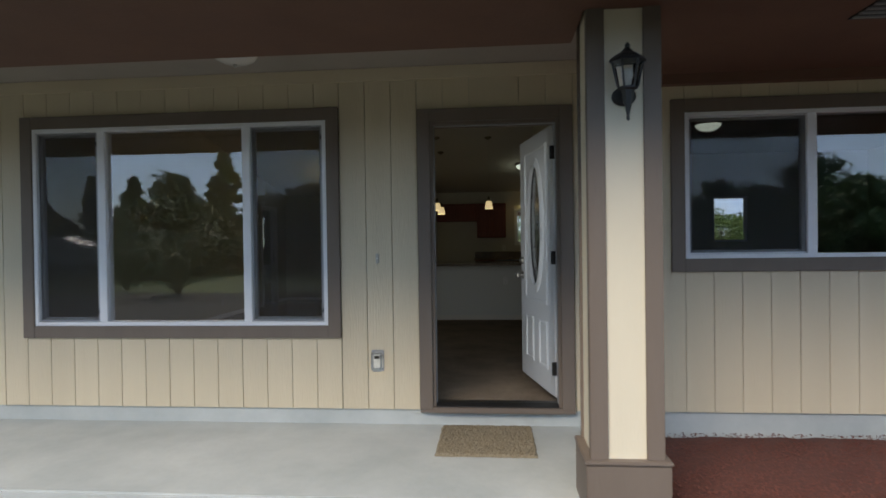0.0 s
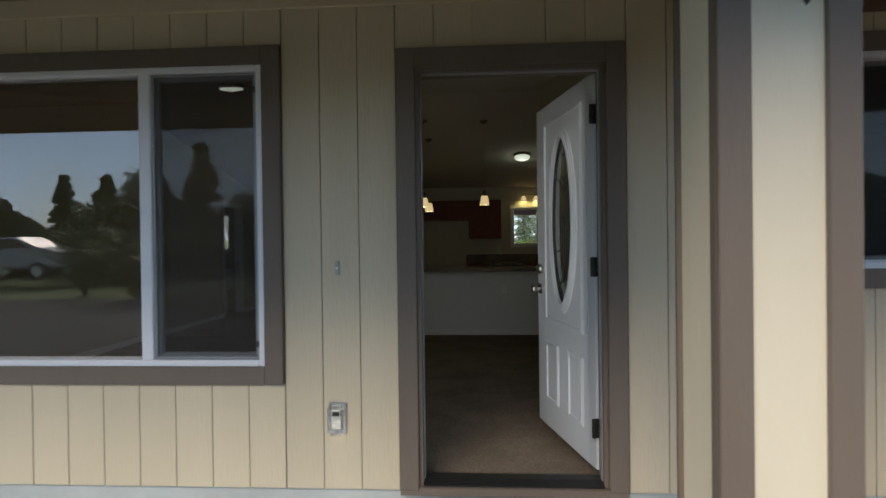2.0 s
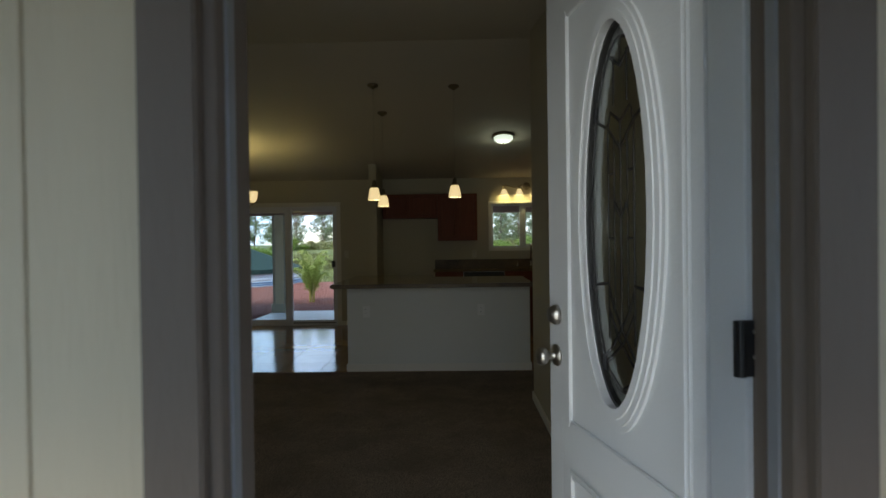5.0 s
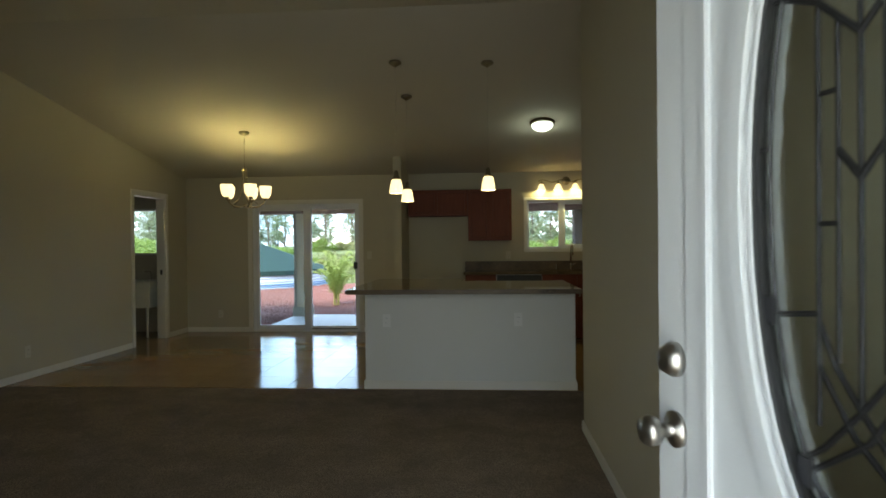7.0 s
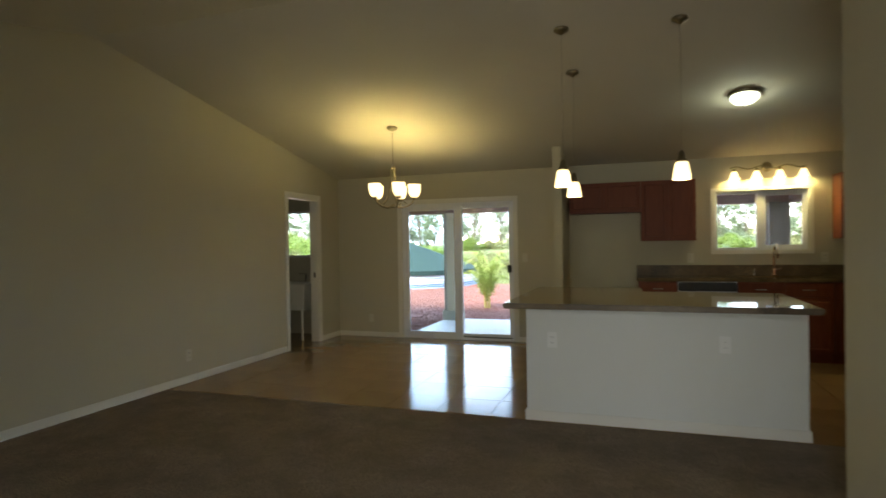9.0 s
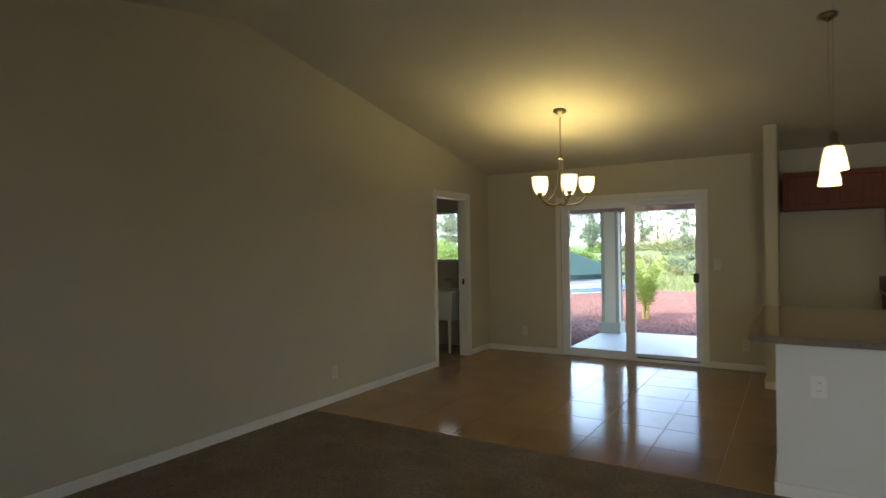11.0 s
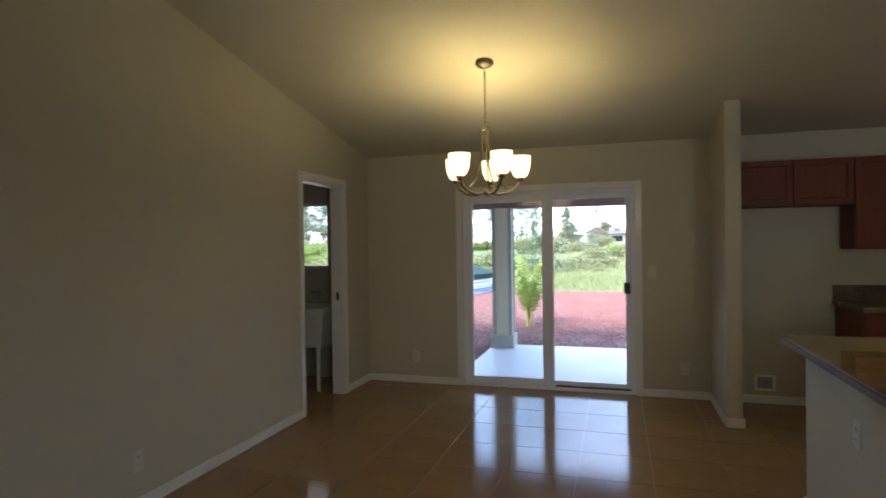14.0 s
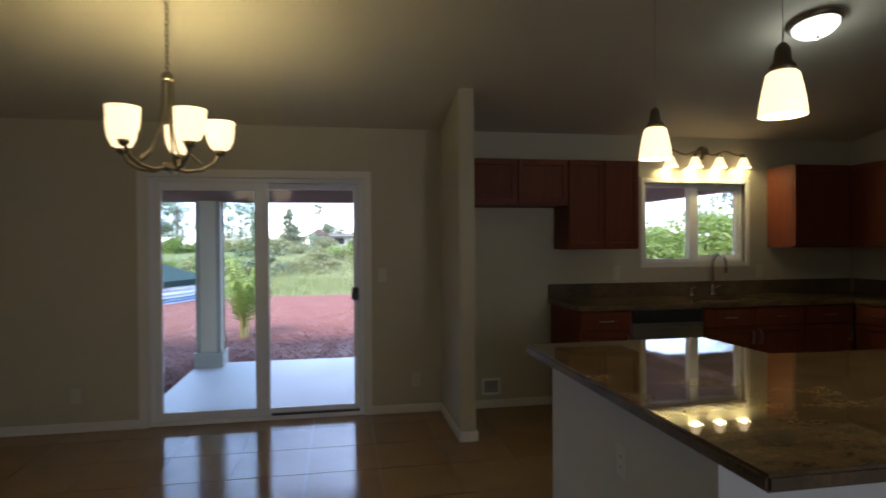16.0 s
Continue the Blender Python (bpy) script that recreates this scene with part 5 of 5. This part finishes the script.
def palm(x, y, base, height, seed, label, fronds=13, stem=None, leaf=None):
    rnd = random.Random(seed)
    t = thing("palm", label, "palm", (x, y, base))
    for k in range(6):
        a = 6.28 * k / 6 + rnd.uniform(-0.3, 0.3)
        w = rnd.uniform(0.1, 0.17)
        part("stem", tube(bmesh.new(), [(x + 0.05 * math.cos(a), y + 0.05 * math.sin(a), base - 0.05), (x + 0.06 * math.cos(a), y + 0.06 * math.sin(a), base + height * 0.2),
                                        (x + w * math.cos(a), y + w * math.sin(a), base + height * rnd.uniform(0.3, 0.42))], 0.021, 7, 0.009), stem or PALMTRUNK, t)
    for k in range(fronds):
        a = 6.28 * k / fronds + rnd.uniform(-0.3, 0.3)
        reach = rnd.uniform(0.3, 0.9) * height * 0.55
        rise = rnd.uniform(0.65, 1.1) * height * 0.78
        z0 = base + height * rnd.uniform(0.12, 0.32)
        pts = []
        for i in range(9):
            u = i / 8
            pts.append(Vector((x + reach * u * math.cos(a), y + reach * u * math.sin(a), z0 + rise * (1.55 * u - u ** 2.4 * 0.85))))
        bm = bmesh.new()
        tube(bm, pts, 0.012, 5, 0.003)
        side = Vector((-math.sin(a), math.cos(a), 0))
        for i in range(2, 25):
            u = i / 24
            f = u * 8
            i0 = min(7, int(f))
            p = pts[i0].lerp(pts[i0 + 1], f - i0)
            along = (pts[i0 + 1] - pts[i0]).normalized()
            ln = height * 0.17 * (1 - 0.55 * u)
            for s in (-1, 1):
                tip = p + (side * s * 0.75 + along * 0.6 + Vector((0, 0, -0.28 + rnd.uniform(-0.12, 0.12)))) * ln
                m = p.lerp(tip, 0.45) + Vector((0, 0, 0.02))
                wv = along * 0.014
                v = [bm.verts.new(q) for q in (p, m + wv, tip, m - wv)]
                bm.faces.new(v)
        part("frond", bm, leaf or FROND, t)
    return t


palm(-3.6, 17.6, SOIL, 1.5, 2, "young clustered palm with pale stems in red cinder", 20)

# trees and shrubs behind the yard
rnd = random.Random(11)
for k in range(84):
    x = -26 + 48 * k / 83 + rnd.uniform(-1, 1)
    y = rnd.uniform(31, 48)
    tree("shrub", x, y, ground_z(x, y) - 0.2, rnd.uniform(0.6, 1.3), rnd.uniform(0.9, 1.7), rnd.choice([LEAF_PALE_HAZED, LEAF_LIGHT, LEAF_PALE_HAZED, LEAF_GREY_HAZED]), "leafy wild shrub at the edge of the yard", 100 + k,
         clumps=12, per=150, size=0.085, trunk=0.0, bare=0.1)
# tall wispy trees on one side, lower ones on the other
for k in range(46):
    x = -42 + 33 * k / 45 + rnd.uniform(-0.9, 0.9)
    y = rnd.uniform(46, 66)
    tree("tree", x, y, ground_z(x, y) - 0.2, rnd.uniform(3.6, 6.4), rnd.uniform(0.8, 1.4), LEAF_GREY_HAZED, "tall slender grey-green tree with a wispy crown", 200 + k,
         clumps=44, per=44, size=0.1, trunk=0.06, bare=0.12, loose=1.7)
for k in range(16):
    x = -9 + 38 * k / 15 + rnd.uniform(-1.5, 1.5)
    y = rnd.uniform(82, 105)
    tree("tree", x, y, ground_z(x, y) - 0.2, rnd.uniform(1.8, 3.6), rnd.uniform(1.4, 2.4), LEAF_GREY_HAZED, "distant grey-green tree with an open crown", 260 + k,
         clumps=20, per=60, size=0.2, trunk=0.1, bare=0.15)
for k in range(15):
    x = 2.5 + 13 * k / 14 + rnd.uniform(-0.4, 0.4)
    y = rnd.uniform(44, 60)
    tree("tree", x, y, ground_z(x, y) - 0.2, rnd.uniform(3.4, 5.2), rnd.uniform(0.8, 1.3), LEAF_GREY_HAZED, "slender grey-green tree with a wispy crown", 320 + k,
         clumps=44, per=44, size=0.1, trunk=0.06, bare=0.12, loose=1.7)
tree("tree", -8.2, 82, 0.9, 4.9, 1.7, LEAF_GREY_HAZED, "distant conical tree rising over the scrub", 290, clumps=44, per=60, size=0.17, trunk=0.12, cone=True, bare=0.1)
tree("tree", -5.0, 92, 0.9, 6.3, 0.7, LEAF_GREY_HAZED, "distant slim tree with a small high crown", 291, clumps=9, per=60, size=0.2, trunk=0.07, bare=0.72)
# nearer leafy growth seen past the kitchen window and beside the tank
for k, (x, y, h, s) in enumerate(((6.5, 22.5, 1.9, 1.7), (9.0, 23.5, 2.7, 2.0), (11.5, 22, 3.3, 2.2), (8.0, 27, 2.3, 2.0), (13.4, 26, 5.2, 2.7),
                                  (-11.5, 33.5, 1.0, 1.7), (-14.5, 33, 1.2, 1.9), (-17.5, 34, 1.0, 1.8), (-21.5, 38, 1.2, 2.0), (-25.5, 42, 1.4, 2.2))):
    tree("tree", x, y, ground_z(x, y) - 0.1, h, s, LEAF if x > 12 else LEAF_LIGHT, "dark green leafy tree beyond the yard" if x > 12 else "bright green leafy tree beyond the yard", 300 + k, clumps=26, per=260, size=0.085, trunk=0.05, bare=0.1, loose=1.2)
# trees across the road, seen mirrored in the front windows
for k in range(24):
    x = -50 + 90 * k / 23 + rnd.uniform(-1.5, 1.5)
    y = -rnd.uniform(30, 40)
    tall = rnd.random() < 0.35
    tree("tree", x, y, ground_z(x, y) - 0.2, rnd.uniform(6.6, 8.8) if tall else rnd.uniform(5.4, 7.0), rnd.uniform(2.0, 2.7) if tall else rnd.uniform(2.2, 3.2), LEAF,
         "tall dark conifer across the road" if tall else "dark leafy tree across the road", 400 + k, clumps=120 if tall else 90, per=80, size=0.17, trunk=0.2, cone=tall, bare=0.12, loose=1.1 if tall else 1.5)
for k in range(34):
    x = -48 + 2.6 * k + rnd.uniform(-0.6, 0.6)
    y = -rnd.uniform(17, 24)
    tree("shrub", x, y, ground_z(x, y) - 0.3, rnd.uniform(2.9, 4.2), rnd.uniform(2.1, 2.9), LEAF, "dense dark green shrub across the road", 500 + k,
         clumps=24, per=260, size=0.2, trunk=0.0, bare=0.05, loose=1.3)
for k, (x, y) in enumerate(((-9.5, -8.5), (-12.5, -10.5), (7.5, -9.0))):
    palm(x, y, SOIL - 0.7, 3.3, 20 + k, "green clustered palm in the front yard", 30, BARK, LEAF)

# grass tufts at the edge of the cinder
verts, faces = [], []
for _ in range(42000):
    x, y = rnd.uniform(-17, 16), 25.3 + 15 * rnd.random() ** 1.6
    z = ground_z(x, y) - 0.03
    h, a = rnd.uniform(0.1, 0.34) * (0.5 + min(1.0, (y - 25.3) / 2)), rnd.uniform(0, 6.28)
    dx, dy = 0.011 * math.cos(a), 0.011 * math.sin(a)
    lx, ly = rnd.uniform(-0.15, 0.15), rnd.uniform(-0.15, 0.15)
    k = len(verts)
    verts += [(x - dx, y - dy, z), (x + dx, y + dy, z), (x + lx, y + ly, z + h)]
    faces.append((k, k + 1, k + 2))
me = bpy.data.meshes.new("grass")
me.from_pydata(verts, [], faces)
me.materials.append(BLADE)
tagged(new("grass", me), "tall green grass along the edge of the yard", "grass", kind="stuff")

# far house
t = thing("house", "far pale house with a brown gabled roof among trees", "house", (-3.0, 76, 1.0))
part("wall", boxed(-5.5, 77, 0.6, 4.5, 83, 2.35), CONCRETE, t)
bm = bmesh.new()
prism(bm, [(-5.8, 2.3), (-4.4, 3.1), (-3.0, 2.3)], 'Y', 75.6, 83.5)
part("gable_roof", bm, ROOFING, t)
bm = bmesh.new()
prism(bm, [(76.2, 2.25), (80.0, 2.6), (84.0, 2.25)], 'X', -4.3, 5.2)
part("roof", bm, ROOFING, t)
for k in range(4):
    w = part("window", boxed(-5 + 2.4 * k, 76.96, 1.3, -3.8 + 2.4 * k, 77, 2.0), DARKGLASS, t)

# parked car across the yard
t = thing("car", "silver parked hatchback by the road", "car", (-5.5, -12.5, -0.2))
bm = bmesh.new()
prism(bm, [(-7.6, 0.2), (-7.65, 0.62), (-7.4, 0.85), (-6.7, 0.95), (-4.0, 0.98), (-3.45, 0.8), (-3.4, 0.25)], 'Y', -13.35, -11.65)
bmesh.ops.bevel(bm, geom=list(bm.edges), offset=0.06, segments=2, affect='EDGES')
body = part("body", bm, CARPAINT, t, smooth=False)
bm = bmesh.new()
prism(bm, [(-7.2, 0.93), (-6.6, 1.36), (-5.2, 1.42), (-4.3, 0.97)], 'Y', -13.2, -11.8)
bmesh.ops.bevel(bm, geom=list(bm.edges), offset=0.05, segments=2, affect='EDGES')
part("cabin", bm, CARPAINT, t)
for y in (-13.215, -11.785):
    bm = bmesh.new()
    prism(bm, [(-6.95, 0.98), (-6.5, 1.3), (-5.3, 1.34), (-4.6, 1.0)], 'Y', y - 0.01, y + 0.01)
    part("side_window", bm, DARKGLASS, t)
for wx in (-6.8, -4.2):
    for y in (-13.3, -11.7):
        wh = part("wheel", turned([(0.32, -0.1), (0.34, -0.06), (0.34, 0.06), (0.32, 0.1)], 24, (wx, y, 0.13), 'Y'), TYRE, t)
        part("rim", turned([(0.2, -0.11), (0.2, 0.11)], 18, (wx, y, 0.13), 'Y'), STEEL, wh)

t.location = (-17.5, -14.0, 0.1)

# ---- pieces ----
# siding boards, cut round the openings and their trim
clad = thing("siding", "grooved beige painted wood siding of the front wall", "siding", (0, 4.0, 0), kind="structure")
CUTS = [(DOOR[0] - 0.095, DOOR[1] + 0.095, -1, DOOR[3] + 0.095), (BIGWIN[0] - 0.095, BIGWIN[1] + 0.095, BIGWIN[2] - 0.095, BIGWIN[3] + 0.095),
        (SIDEWIN[0] - 0.095, SIDEWIN[1] + 0.095, SIDEWIN[2] - 0.095, SIDEWIN[3] + 0.095)]
GROOVE = 0.0042
PITCH = 0.196
RUNS = [(-0.637 + PITCH * (k - 31), -0.637 + PITCH * (k - 30)) for k in range(34)]
RUNS += [(RUNS[-1][1], 0.315)] + [(0.315 + PITCH * k, 0.315 + PITCH * (k + 1)) for k in range(24)]
for a, b in RUNS:
    a, b = a + GROOVE / 2, b - GROOVE / 2
    edges = sorted({a, b, *[v for c in CUTS for v in c[:2] if a < v < b]})
    for p, q in zip(edges, edges[1:]):
        holes = sorted((c[2], c[3]) for c in CUTS if c[0] <= p + 1e-6 and c[1] >= q - 1e-6)
        z = -0.012
        runs = []
        for c, d in holes:
            if c > z:
                runs.append((z, c))
            z = max(z, d)
        runs.append((z, 2.55))
        for c, d in runs:
            if d - c > 0.01 and q - p > 0.004:
                part("board", boxed(p, 4.0, c, q, 4.0135, d, bevel=0.0015), SIDING, clad)

# floor tiles share one mesh
STEP = 0.443
bm = boxed(-STEP / 2 + 0.0018, -STEP / 2 + 0.0018, -0.006, STEP / 2 - 0.0018, STEP / 2 - 0.0018, 0.0, bevel=0.0008)
mesh = bpy.data.meshes.new("tile")
bm.to_mesh(mesh)
bm.free()
mesh.materials.append(TILE)
rnd = random.Random(8)
for i in range(-13, 11):
    for jj in range(-3, 5):
        cx, cy = -1.80 + STEP * (i + 0.5), 10.25 + STEP * (jj + 0.5)
        if cx - STEP / 2 < -7.0 or cx + STEP / 2 > RIGHT + 0.3 or cy - STEP / 2 < 8.9:
            continue
        if cy > BACK + 0.1:
            continue
        ob = new("tile", mesh)
        ob.parent = tile_floor
        ob.location = (cx, cy, 0.0003 + rnd.uniform(-0.0003, 0.0003))
